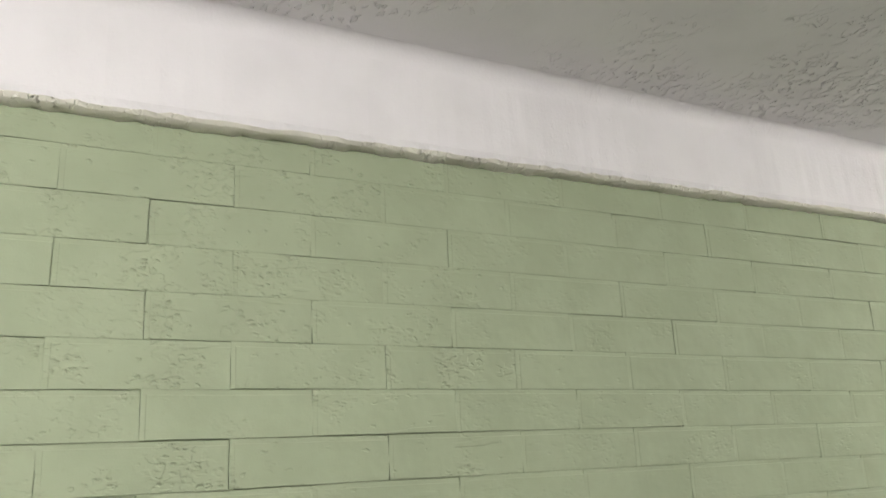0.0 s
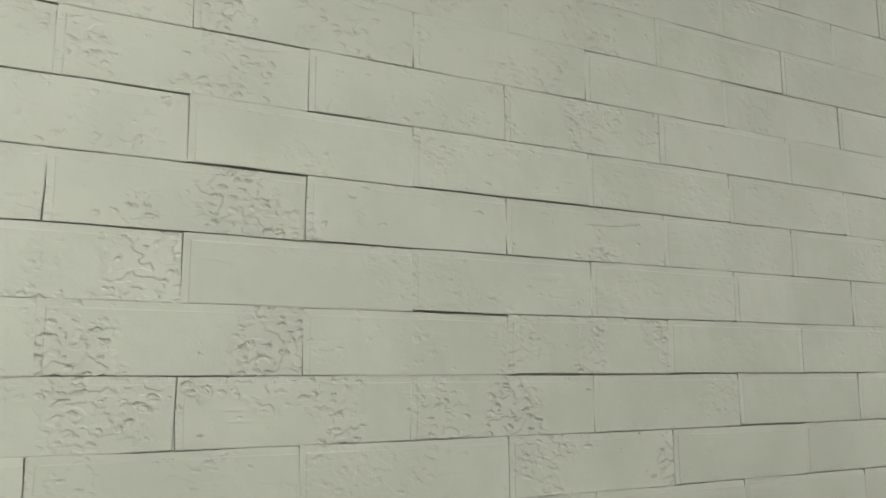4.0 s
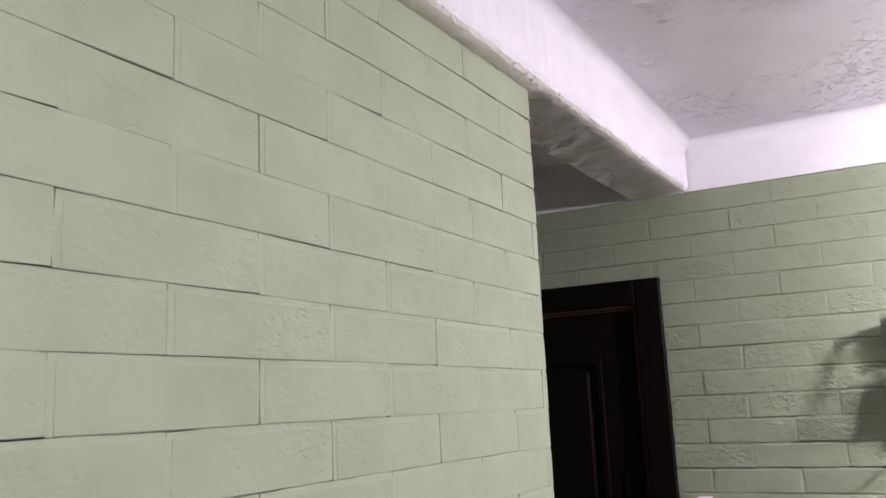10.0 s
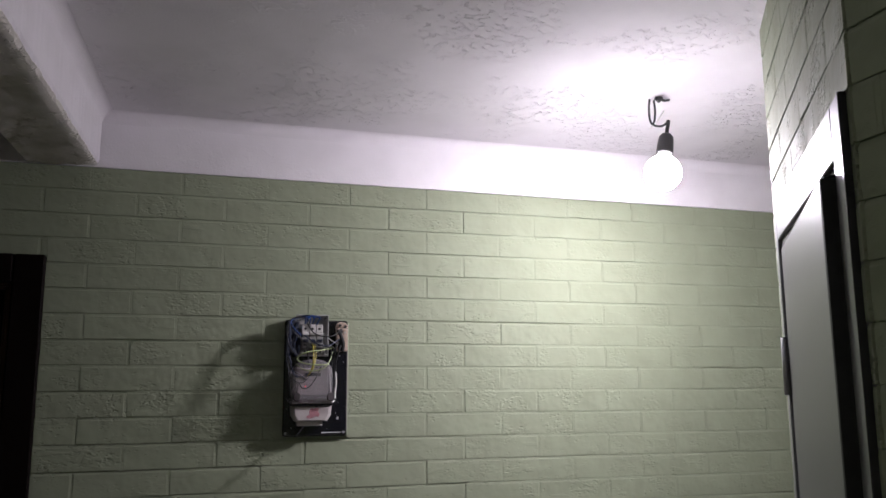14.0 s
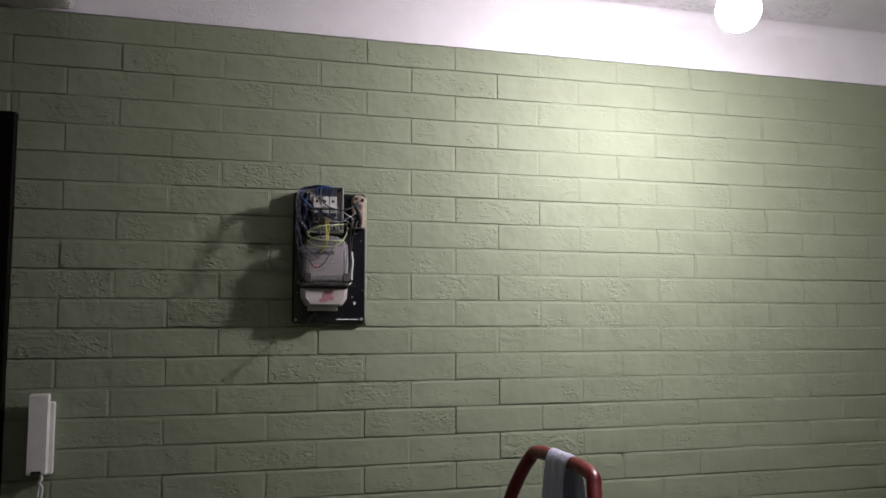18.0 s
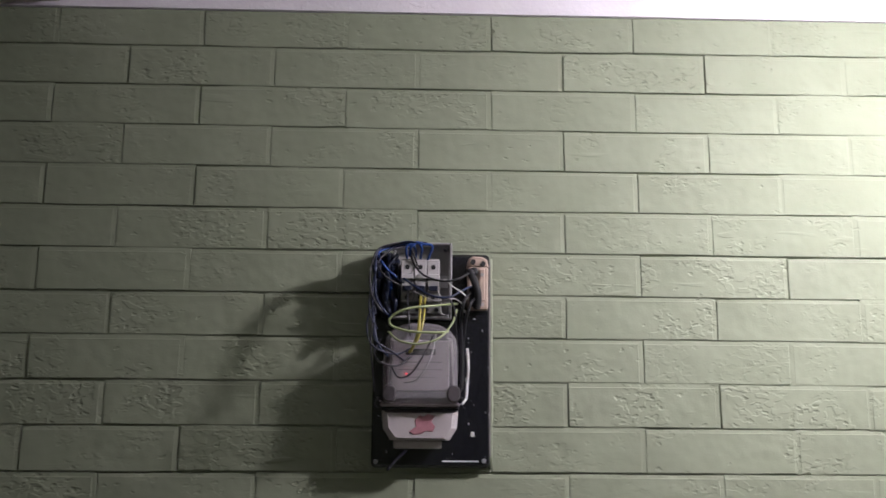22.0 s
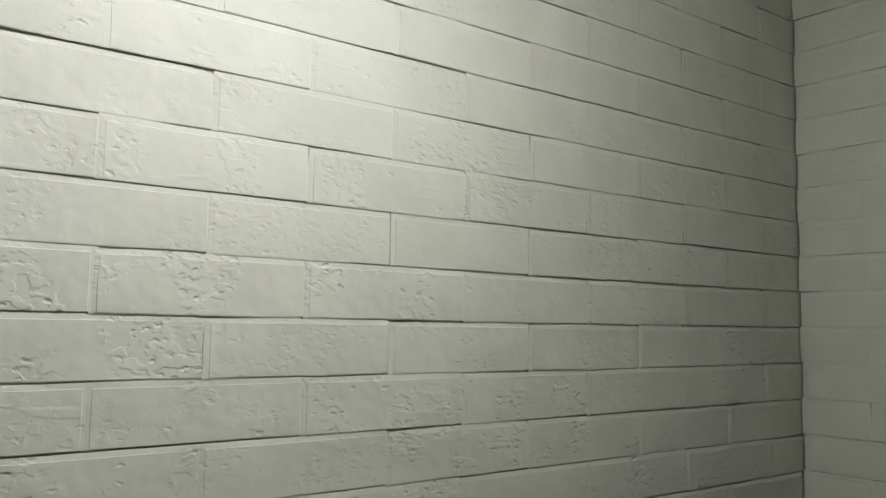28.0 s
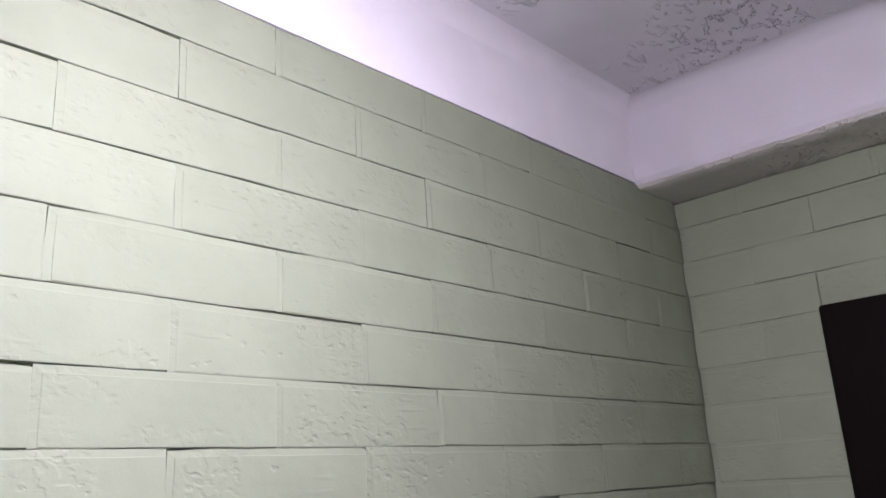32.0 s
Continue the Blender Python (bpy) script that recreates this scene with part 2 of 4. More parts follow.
M_WOOD = dark_wood("dark_stained_wood", (0.0050, 0.0030, 0.0026))
M_WOOD_RIM = dark_wood("worn_wood_rim", (0.05, 0.026, 0.02))
M_STEEL = plain("grey_door_steel", (0.42, 0.42, 0.44), 0.36, 0.55, 0.06, 30)
M_LEAF = lacquer("dark_grey_lacquered_steel", (0.105, 0.105, 0.11), 0.42, 0.5)
M_FRAME = lacquer("grey_lacquered_frame", (0.26, 0.26, 0.275), 0.40, 0.75)
M_RUBBER = plain("black_rubber", (0.012, 0.012, 0.013), 0.7)
M_BLACK = scuffed("black_lacquer", (0.007, 0.007, 0.011), (0.4, 0.4, 0.4), 0.22)
M_GREY_PLASTIC = plain("grey_plastic", (0.29, 0.285, 0.28), 0.45)
M_WHITE_PLASTIC = plain("white_plastic", (0.72, 0.70, 0.69), 0.4)
M_METER = plain("meter_grey", (0.25, 0.225, 0.24), 0.25, 0, 0.25, 25)
M_TERMINAL = plain("pale_meter_plastic", (0.46, 0.42, 0.42), 0.35)
M_COVER = clear("clear_cover", (0.80, 0.77, 0.82), 0.02)
M_CERAMIC = plain("beige_ceramic", (0.47, 0.36, 0.29), 0.4, 0, 0.25, 60)
M_BLUE = plain("blue_insulation", (0.02, 0.07, 0.28), 0.4)
M_DARK_BLUE = plain("dark_blue_insulation", (0.009, 0.018, 0.055), 0.4)
M_NAVY = plain("navy_insulation", (0.005, 0.009, 0.026), 0.45)
M_YELLOW = plain("yellow_insulation", (0.42, 0.36, 0.06), 0.4)
M_GREEN = plain("pale_green_insulation", (0.31, 0.37, 0.18), 0.4)
M_BLACK_WIRE = plain("black_insulation", (0.015, 0.015, 0.018), 0.45)
M_WHITE_WIRE = plain("white_insulation", (0.7, 0.7, 0.68), 0.45)
M_RED_MARK = plain("red_stamp", (0.42, 0.19, 0.22), 0.5, 0, 0.4, 120)
M_FOOT = plain("dark_grey_plastic", (0.075, 0.065, 0.07), 0.4)
M_PALE = plain("pale_grey_plastic", (0.47, 0.455, 0.45), 0.45)
M_LED = glowing("red_led", (1.0, 0.05, 0.08), 1.2)
M_BULB = glowing("lit_bulb", BULB_COLOR, BULB)
M_BULB_ROOM = glowing("lit_bulb_room", BULB_COLOR, BULB_ROOM)
M_NECK = glowing("glowing_bulb_neck", BULB_COLOR, 22.0)
M_SOCKET = plain("black_bakelite", (0.02, 0.02, 0.02), 0.35)
M_RED_TUBE = plain("red_enamel", (0.13, 0.005, 0.008), 0.38)
M_CLOTH = plain("pale_blue_cloth", (0.46, 0.47, 0.60), 0.9, 0, 0.1, 90, 0.001)
M_TREAD = plain("black_tread", (0.02, 0.02, 0.02), 0.6)
# Near-black colour that stands in for the darkness behind the steel door.
M_VOID = plain("unlit_opening", (0.02, 0.02, 0.02), 0.8)


# ---- mesh helpers ----
def mesh_of(name, bm, material, smooth=False):
    bmesh.ops.recalc_face_normals(bm, faces=bm.faces)
    me = bpy.data.meshes.new(name)
    bm.to_mesh(me)
    bm.free()
    me.materials.append(material)
    if smooth:
        for p in me.polygons:
            p.use_smooth = True
    return me


def part(name, bm, material, parent=None, label="", smooth=False, at=None):
    ob = new(name, mesh_of(name, bm, material, smooth))
    if parent is not None:
        ob.parent = parent
    if at is not None:
        ob.matrix_basis = at
    return tagged(ob, label) if label else ob


def empty(name, m, **tags):
    ob = new(name)
    ob.empty_display_size = 0.1
    ob.matrix_basis = m
    return tagged(ob, **tags)


def add_box(bm, x0, x1, y0, y1, z0, z1, bevel=0.0, segments=1):
    made = bmesh.ops.create_cube(bm, size=1.0)["verts"]
    for v in made:
        v.co = Vector(((x0 + x1) / 2 + v.co.x * (x1 - x0), (y0 + y1) / 2 + v.co.y * (y1 - y0), (z0 + z1) / 2 + v.co.z * (z1 - z0)))
    if bevel:
        edges = list({e for v in made for e in v.link_edges})
        bmesh.ops.bevel(bm, geom=edges, offset=bevel, segments=segments, affect="EDGES", profile=0.6)
    return bm


def box(x0, x1, y0, y1, z0, z1, bevel=0.0, segments=1):
    return add_box(bmesh.new(), x0, x1, y0, y1, z0, z1, bevel, segments)


def add_tube(bm, points, radius, sides=7, closed=False):
    """A round bar or wire swept along the points."""
    pts = [Vector(p) for p in points]
    rings, side = [], None
    for i, p in enumerate(pts):
        a, b = pts[max(i - 1, 0)], pts[min(i + 1, len(pts) - 1)]
        t = (b - a).normalized()
        if side is None:
            side = t.orthogonal().normalized()
        side = (side - t * side.dot(t)).normalized()
        up = t.cross(side)
        rings.append([bm.verts.new(p + radius * (math.cos(2 * math.pi * k / sides) * side + math.sin(2 * math.pi * k / sides) * up)) for k in range(sides)])
    for r, s in zip(rings, rings[1:]):
        for k in range(sides):
            bm.faces.new((r[k], r[(k + 1) % sides], s[(k + 1) % sides], s[k]))
    bm.faces.new(rings[0][::-1])
    bm.faces.new(rings[-1])
    return bm


def curve(points, steps=8):
    """A smooth line through the points."""
    p = [Vector(q) for q in points]
    p = [2 * p[0] - p[1]] + p + [2 * p[-1] - p[-2]]
    out = []
    for i in range(1, len(p) - 2):
        for k in range(steps):
            t = k / steps
            out.append(0.5 * (2 * p[i] + (p[i + 1] - p[i - 1]) * t + (2 * p[i - 1] - 5 * p[i] + 4 * p[i + 1] - p[i + 2]) * t * t
                              + (3 * p[i] - p[i - 1] - 3 * p[i + 1] + p[i + 2]) * t ** 3))
    return out + [p[-2]]


def tube(points, radius, sides=7):
    return add_tube(bmesh.new(), points, radius, sides)


def lathe(profile, sides=20):
    """A turned body about z from rows of (radius, height)."""
    bm = bmesh.new()
    rings = [[bm.verts.new((r * math.cos(2 * math.pi * k / sides), r * math.sin(2 * math.pi * k / sides), z)) for k in range(sides)] for r, z in profile]
    for a, b in zip(rings, rings[1:]):
        for k in range(sides):
            bm.faces.new((a[k], a[(k + 1) % sides], b[(k + 1) % sides], b[k]))
    bm.faces.new(rings[0][::-1])
    bm.faces.new(rings[-1])
    return bm


def prism(outline, depth0, depth1, inset=0.0):
    """An upright plate from an outline in (x, z), from y = depth0 (back) to depth1 (front), the front drawn in by inset."""
    bm = bmesh.new()
    cx = sum(p[0] for p in outline) / len(outline)
    cz = sum(p[1] for p in outline) / len(outline)
    back = [bm.verts.new((x, depth0, z)) for x, z in outline]
    mid = [bm.verts.new((x, depth1 + (inset if inset else 0), z)) for x, z in outline]
    front = []
    for x, z in outline:
        d = math.hypot(x - cx, z - cz)
        k = (d - inset) / d
        front.append(bm.verts.new((cx + (x - cx) * k, depth1, cz + (z - cz) * k)))
    n = len(outline)
    for a, b in ((back, mid), (mid, front)):
        for k in range(n):
            bm.faces.new((a[k], a[(k + 1) % n], b[(k + 1) % n], b[k]))
    bm.faces.new(back[::-1])
    bm.faces.new(front)
    return bm


def rounded(x0, x1, z0, z1, r, steps=4):
    out = []
    for cx, cz, a0 in ((x1 - r, z1 - r, 0), (x0 + r, z1 - r, 90), (x0 + r, z0 + r, 180), (x1 - r, z0 + r, 270)):
        for k in range(steps + 1):
            a = radians(a0 + 90 * k / steps)
            out.append((cx + r * math.cos(a), cz + r * math.sin(a)))
    return out


# ---- walls of painted brick ----
JOINT = 0.008
DEPTH = 0.0070


def wall_slab(name, m, x0, x1, height, thick, openings=(), material=None, label="", z0=0.0):
    """The body of a wall behind its bricks, with its openings cut right through. Local x runs along it, -y looks into the room."""
    xs = sorted({x0, x1, *(v for o in openings for v in o[:2] if x0 < v < x1)})
    zs = sorted({z0, height, *(v for o in openings for v in o[2:] if z0 < v < height)})
    bm = bmesh.new()
    solid = {(i, k): not any(o[0] <= (xs[i] + xs[i + 1]) / 2 <= o[1] and o[2] <= (zs[k] + zs[k + 1]) / 2 <= o[3] for o in openings)
             for i in range(len(xs) - 1) for k in range(len(zs) - 1)}
    grid = {}

    def v(i, k, y):
        if (i, k, y) not in grid:
            grid[i, k, y] = bm.verts.new((xs[i], y, zs[k]))
        return grid[i, k, y]
    a, b = DEPTH, DEPTH + thick
    for (i, k), full in solid.items():
        if not full:
            continue
        bm.faces.new((v(i, k, a), v(i + 1, k, a), v(i + 1, k + 1, a), v(i, k + 1, a)))
        bm.faces.new((v(i, k, b), v(i, k + 1, b), v(i + 1, k + 1, b), v(i + 1, k, b)))
        for (di, dk), (p, q) in {(-1, 0): ((i, k), (i, k + 1)), (1, 0): ((i + 1, k), (i + 1, k + 1)), (0, -1): ((i, k), (i + 1, k)), (0, 1): ((i, k + 1), (i + 1, k + 1))}.items():
            if not solid.get((i + di, k + dk), False):
                bm.faces.new((v(*p, a), v(*q, a), v(*q, b), v(*p, b)))
    ob = new(name, mesh_of(name, bm, material or M_JOINT))
    ob.matrix_basis = m
    return tagged(ob, label or "wall of pale green painted brick", "wall", kind="structure")


def brick_shape(bm, w, h, rng, at=(0.0, 0.0, 0.0), bed=JOINT, left=0.0, right=0.0, deep=0.0021, deep_side=0.0021, down=0.0):
    """One brick of w by h, its lower left corner at the given place and its face near y = 0, with the sloping mortar that it carries
    on its top (bed) and beside it (left or right), in metres, which slopes back by deep or deep_side and
    reaches down by down beside the brick. The mortar stops short of the brick above, which leaves a slot."""
    f = (0.0, 0.19, 0.41, 0.62, 0.83, 1.0) if w > 0.16 else (0.0, 0.33, 0.68, 1.0)
    j = lambda a: rng.uniform(-a, a)
    sag = j(0.0005)
    low = [(w * t + j(0.0008), j(0.0005) + sag * (4 * t * (1 - t))) for t in f]
    high = [(w * t + j(0.0008), h + j(0.0006)) for t in reversed(f)]
    rim = low + [(w + j(0.0007), h * 0.5)] + high + [(j(0.0007), h * 0.5)]
    n, m = len(rim), len(f)
    for k, sx, sz in ((0, 1, 1), (m - 1, -1, 1), (m + 1, -1, -1), (2 * m, 1, -1)):
        if rng.random() < 0.25:
            rim[k] = (rim[k][0] + sx * rng.uniform(0.0004, 0.0018), rim[k][1] + sz * rng.uniform(0.0005, 0.0018))
    up = bed
    wide = []
    for k, (x, z) in enumerate(rim):
        if m < k <= 2 * m:
            z = z + up + j(0.0003)
        if k in (m - 1, m, m + 1):
            x += right
        if k in (0, n - 1, 2 * m):
            x -= left
        if (k == 0 and left) or (k == m - 1 and right):
            z -= down
        wide.append((x, z))
    e = 0.0011
    ox, oy, oz = at
    tilt = j(0.0006)
    lift = j(0.0005)

    def ring(pts, inset, y):
        return [bm.verts.new((ox + min(max(x, inset), w - inset), oy + y + tilt * (x / w - 0.5), oz + min(max(z, inset), h - inset))) if inset
                else bm.verts.new((ox + x, oy + y, oz + z)) for x, z in pts]
    outer = ring(wide, 0, deep)
    for k in ((m - 1, m, m + 1) if right else ()) + ((0, n - 1, 2 * m) if left else ()):
        outer[k].co.y = oy + deep_side
    rings = [ring(wide, 0, 0.010), outer, ring(rim, 0, 0.0005 + lift), ring(rim, e, lift)]
    for a, b in zip(rings, rings[1:]):
        for k in range(n):
            bm.faces.new((a[k], a[(k + 1) % n], b[(k + 1) % n], b[k]))
    bm.faces.new(rings[-1])


def cut(rect, openings):
    """What is left of a brick beside and above the openings."""
    left = [rect]
    for a, b, c, d in openings:
        rest = []
        for x0, x1, z0, z1 in left:
            if x1 <= a or x0 >= b or z1 <= c or z0 >= d:
                rest.append((x0, x1, z0, z1))
                continue
            if x0 < a:
                rest.append((x0, a, z0, z1))
            if x1 > b:
                rest.append((b, x1, z0, z1))
            if z1 > d:
                rest.append((max(x0, a), min(x1, b), d, z1))
        left = rest
    return [r for r in left if r[1] - r[0] > 0.012 and r[3] - r[2] > 0.008]


SHAPES = {}


def lay_bricks(wall, x0, x1, first, pitch, base, course, top, openings=(), pieces_from=0.9, seed=1, to_left=False, slot=0.0018, material=None, plain_from=99.0, deep=0.0021, even=None, gap=0.0009, far_joint=(0.0012, 0.0014, 0.0002, 0.0013), rough_to=0.0):
    """Lays courses of bricks on a wall. first: where the joints of the course over base start in even courses; pieces_from: height over
    which each brick is an object of its own; those below are one mesh; to_left: the mortar of the upright joints slopes to the left;
    slot: the open height under each brick; gap: the open width beside it; plain_from: where along the wall the bricks (of the material even) grow smooth and
    their joints shallow (far_joint: slot, deep, gap and depth beside); rough_to: height up to which they stay rough all along."""
    rng = random.Random(seed)
    low = bmesh.new()
    row = math.floor(-base / course)
    material = material or M_BRICK
    while base + row * course < top:
        z0, z1 = base + row * course, base + row * course + course - JOINT
        shift = first + (pitch / 2 if row % 2 else 0.0)
        c = math.floor((x0 - shift) / pitch) - 1
        while shift + c * pitch < x1:
            a, b = shift + c * pitch, shift + (c + 1) * pitch - JOINT
            c += 1
            a, b, lo, hi = max(a, x0), min(b, x1), max(z0, 0.0), min(z1, top)
            if b - a < 0.012 or hi - lo < 0.008:
                continue
            for r in cut((a, b, lo, hi), openings):
                w, h = r[1] - r[0], r[3] - r[2]
                far = r[0] > plain_from + rng.uniform(-0.15, 0.15)
                deeper = far and r[2] < rough_to + rng.uniform(-0.06, 0.06)
                mat_ = (even or M_BRICK_SMOOTH) if far and not deeper else material
                v = rng.randrange(9)
                slit, dip, open_ = far_joint[:3] if far else (slot, deep, gap)
                if deeper:
                    slit, dip = slot * 0.8, deep
                slit, side = slit * (0.45 + 0.085 * v), JOINT - open_ * (0.2, 1.2, 0.6, 1.0, 0.3, 1.3, 0.8, 0.1, 1.1)[v]
                dip_side = far_joint[3] if far else dip * (0.6 + 0.05 * v)
                bed = JOINT - slit if r[3] + JOINT < top else 0.0
                lefty = to_left or far
                lft = side if lefty and r[0] == a and a - JOINT > x0 and not any(o[2] < r[3] and o[0] - 0.001 < a - JOINT < o[1] for o in openings) else 0.0
                rgt = side if not lefty and r[1] == b and b + JOINT < x1 and not any(o[2] <= r[2] < o[3] and o[0] < b + JOINT < o[1] + 0.001 for o in openings) else 0.0
                down = slit if far and r[2] - JOINT > 0 and not to_left else 0.0
                if r[2] < pieces_from:
                    brick_shape(low, w, h, rng, (r[0], 0.0, r[2]), bed, lft, rgt, dip, dip_side, down)
                    continue
                key = (round(w, 3), round(h, 3), v, bed, lft > 0, rgt > 0, mat_.name, dip, down)
                if key not in SHAPES:
                    bm = bmesh.new()
                    brick_shape(bm, w, h, random.Random(int(w * 1000) * 131 + int(h * 1000) * 17 + key[2]), (0, 0, 0), bed, lft, rgt, dip, dip_side, down)
                    SHAPES[key] = mesh_of("brick", bm, mat_)
                ob = new("brick", SHAPES[key])
                ob.parent = wall
                ob.matrix_basis = pose(r[0] + rng.uniform(-0.0006, 0.0006), rng.uniform(-0.0007, 0.0006), r[2] + rng.uniform(-0.0003, 0.0003) + 0.0016 * math.sin(2.3 * r[0] + 0.4 * row), 0, rng.uniform(-0.07, 0.07), 0)
        row += 1
    if low.verts:
        ob = part("lower_bricks", low, M_BRICK, wall)
        tagged(ob, "lower courses of green painted bricks", kind="stuff")
    else:
        low.free()


NORTH_AT = pose(0, NORTH, 0, 0, 0, LEAN)
EAST_AT = pose(EAST, 0, 0, 0, 0, -90)          # local x = -y
NICHE_AT = pose(EAST, NICHE, 0, 0, 0, 180)     # local x = 3 - x
DIAG_AT = Matrix.Translation(DIAG) @ pose(0, 0, 0, 0, 0, DIAG_ANGLE)
CORR_AT = pose(CORNER.x, CORNER.y, 0, 0, 0, 180)

DOOR_E = (-2.13, -1.250, 0.0, 2.093)           # dark door beside the meter board, in the east wall's own x
DOOR_N = (0.262, 1.13, 0.0, 2.080)             # dark door in the niche
DOOR_D = (0.085, 0.836, 0.0, 2.093)            # steel door in the diagonal wall

END_N = 1.813
wall_north = wall_slab("wall_north", NORTH_AT, -1.9, END_N - 0.004, 2.375, 0.12, label="long wall of pale green painted bricks")
wall_east = wall_slab("wall_east", EAST_AT, -2.62, -NICHE + 0.12, BRICK_TOP, 0.15, [DOOR_E], label="green painted brick wall with meter board")
wall_niche = wall_slab("wall_niche", NICHE_AT, 0.0, 1.26, 2.358, 0.12, [DOOR_N], label="green painted brick wall around a dark door")
wall_diagonal = wall_slab("wall_diagonal", DIAG_AT, 0.0, DIAG_LENGTH, CEILING, 0.10, [DOOR_D], label="narrow green brick wall with a steel door")
wall_corridor = wall_slab("wall_corridor", CORR_AT, 0.004, 1.215, CEILING, 0.10, label="short green painted brick corridor wall")

# plain walls that close the place where nothing is seen
def closing_wall(name, x0, x1, y0, y1, z1=CEILING):
    ob = new(name, mesh_of(name, box(x0, x1, y0, y1, 0, z1), M_PLAIN))
    return tagged(ob, "plain dull green painted wall", "wall", kind="structure")


closing_wall("wall_recess_west", 1.69, 1.806, 1.35, 2.62)
closing_wall("wall_recess_north", 1.69, 3.15, 2.62, 2.74)
closing_wall("wall_niche_side", 1.70, 1.80, -1.86, -0.46)
# Unseen; its end is set to keep the room bulb off the east wall.
closing_wall("wall_room_side", -0.09, 0.0, -1.9, 0.005)
closing_wall("wall_west", -2.02, -1.9, -2.02, 1.6)
closing_wall("wall_south", -1.9, 0.0, -2.02, -1.9)

# ---- ceiling, beams, bands, floor ----
ob = new("ceiling", mesh_of("ceiling", box(-2.05, 3.2, -2.05, 2.75, CEILING, CEILING + 0.12), M_CEIL))
tagged(ob, "white stucco ceiling with rough trowel strokes", "ceiling", kind="structure")
ob = new("floor", mesh_of("floor", box(-2.05, 3.2, -2.05, 2.75, -0.12, 0.0), M_FLOOR))
tagged(ob, "plain brown floor", "floor", kind="structure")


def rough_beam(name, m, length, y0, y1, z0, z1, label, wobble=0.004, start=0.0):
    """A plastered beam with a rough lower edge: y0 is its face, z0 its underside."""
    rng = random.Random(len(name))
    bm = bmesh.new()
    n = int((length - start) / 0.02)
    rows = []
    for i in range(n + 1):
        x = start + (length - start) * i / n
        d, e = rng.uniform(-wobble, wobble), rng.uniform(-wobble, wobble) * 0.6
        row = [(x, y0, z1), (x, y0 + d * 0.3, z0 + 0.016), (x, y0 + 0.004 + d * 0.5, z0 + 0.005 + e), (x, y0 + 0.012 + d, z0 + e * 0.5)]
        row += [(x + rng.uniform(-0.006, 0.006), y0 + 0.012 + (y1 - y0 - 0.012) * (q + rng.uniform(-0.2, 0.2)) / 7, z0 + rng.uniform(-wobble, wobble) * 0.9) for q in range(1, 7)]
        rows.append([bm.verts.new(p) for p in row + [(x, y1, z0 + e), (x, y1, z1)]])
    k = len(rows[0])
    for a, b in zip(rows, rows[1:]):
        for j in range(k):
            f = bm.faces.new((a[j], a[(j + 1) % k], b[(j + 1) % k], b[j]))
            f.material_index = 1 if 2 <= j <= k - 3 else 0
            f.smooth = 3 <= j <= k - 4
    bm.faces.new(rows[0][::-1])
    bm.faces.new(rows[-1])
    me = mesh_of(name, bm, M_BEAM_DIM)
    me.materials.append(M_SOFFIT)
    ob = new(name, me)
    ob.matrix_basis = m
    return tagged(ob, label, "beam", kind="structure")


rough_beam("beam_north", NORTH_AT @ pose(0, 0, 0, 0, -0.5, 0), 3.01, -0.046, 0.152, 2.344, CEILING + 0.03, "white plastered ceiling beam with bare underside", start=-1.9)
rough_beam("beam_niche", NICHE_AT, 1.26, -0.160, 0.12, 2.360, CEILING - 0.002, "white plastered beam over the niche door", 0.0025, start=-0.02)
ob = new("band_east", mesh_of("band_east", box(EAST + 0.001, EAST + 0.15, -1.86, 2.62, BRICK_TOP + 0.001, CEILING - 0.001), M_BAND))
tagged(ob, "white plaster band above the green bricks", "band", kind="structure")


def cove(name, m, x0, x1, y, label, material=None):
    """A hollow plaster fillet where a beam or wall at y meets the ceiling."""
    bm = bmesh.new()
    r = 0.034
    prof = [(y - r * (1 - math.sin(a)), CEILING - 0.0006 - r * (1 - math.cos(a))) for a in (radians(v) for v in range(0, 91, 6))] + [(y + 0.004, CEILING + 0.004)]
    ends = [[bm.verts.new((x, py, pz)) for py, pz in prof] for x in (x0, x1)]
    n = len(prof)
    for k in range(n):
        bm.faces.new((ends[0][k], ends[0][(k + 1) % n], ends[1][(k + 1) % n], ends[1][k]))
    bm.faces.new(ends[0][::-1])
    bm.faces.new(ends[1])
    ob = new(name, mesh_of(name, bm, material or M_BEAM_DIM))
    ob.matrix_basis = m
    return tagged(ob, label, "trim", kind="structure")


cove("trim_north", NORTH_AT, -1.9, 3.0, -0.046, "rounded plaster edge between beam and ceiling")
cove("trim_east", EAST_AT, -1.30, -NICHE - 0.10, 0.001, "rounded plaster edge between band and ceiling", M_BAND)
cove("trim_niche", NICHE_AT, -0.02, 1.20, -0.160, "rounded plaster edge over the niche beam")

# ---- doors ----
def frame_bars(parent, x0, x1, z1, wide, y0, y1, material, name="frame_bar", bevel=0.004):
    """Two uprights and a head round an opening."""
    part(name, box(x0, x0 + wide, y0, y1, 0.0, z1, bevel), material, parent)
    part(name, box(x1 - wide, x1, y0, y1, 0.0, z1, bevel), material, parent)
    part(name, box(x0 + wide + 0.0005, x1 - wide - 0.0005, y0, y1, z1 - wide, z1, bevel), material, parent)


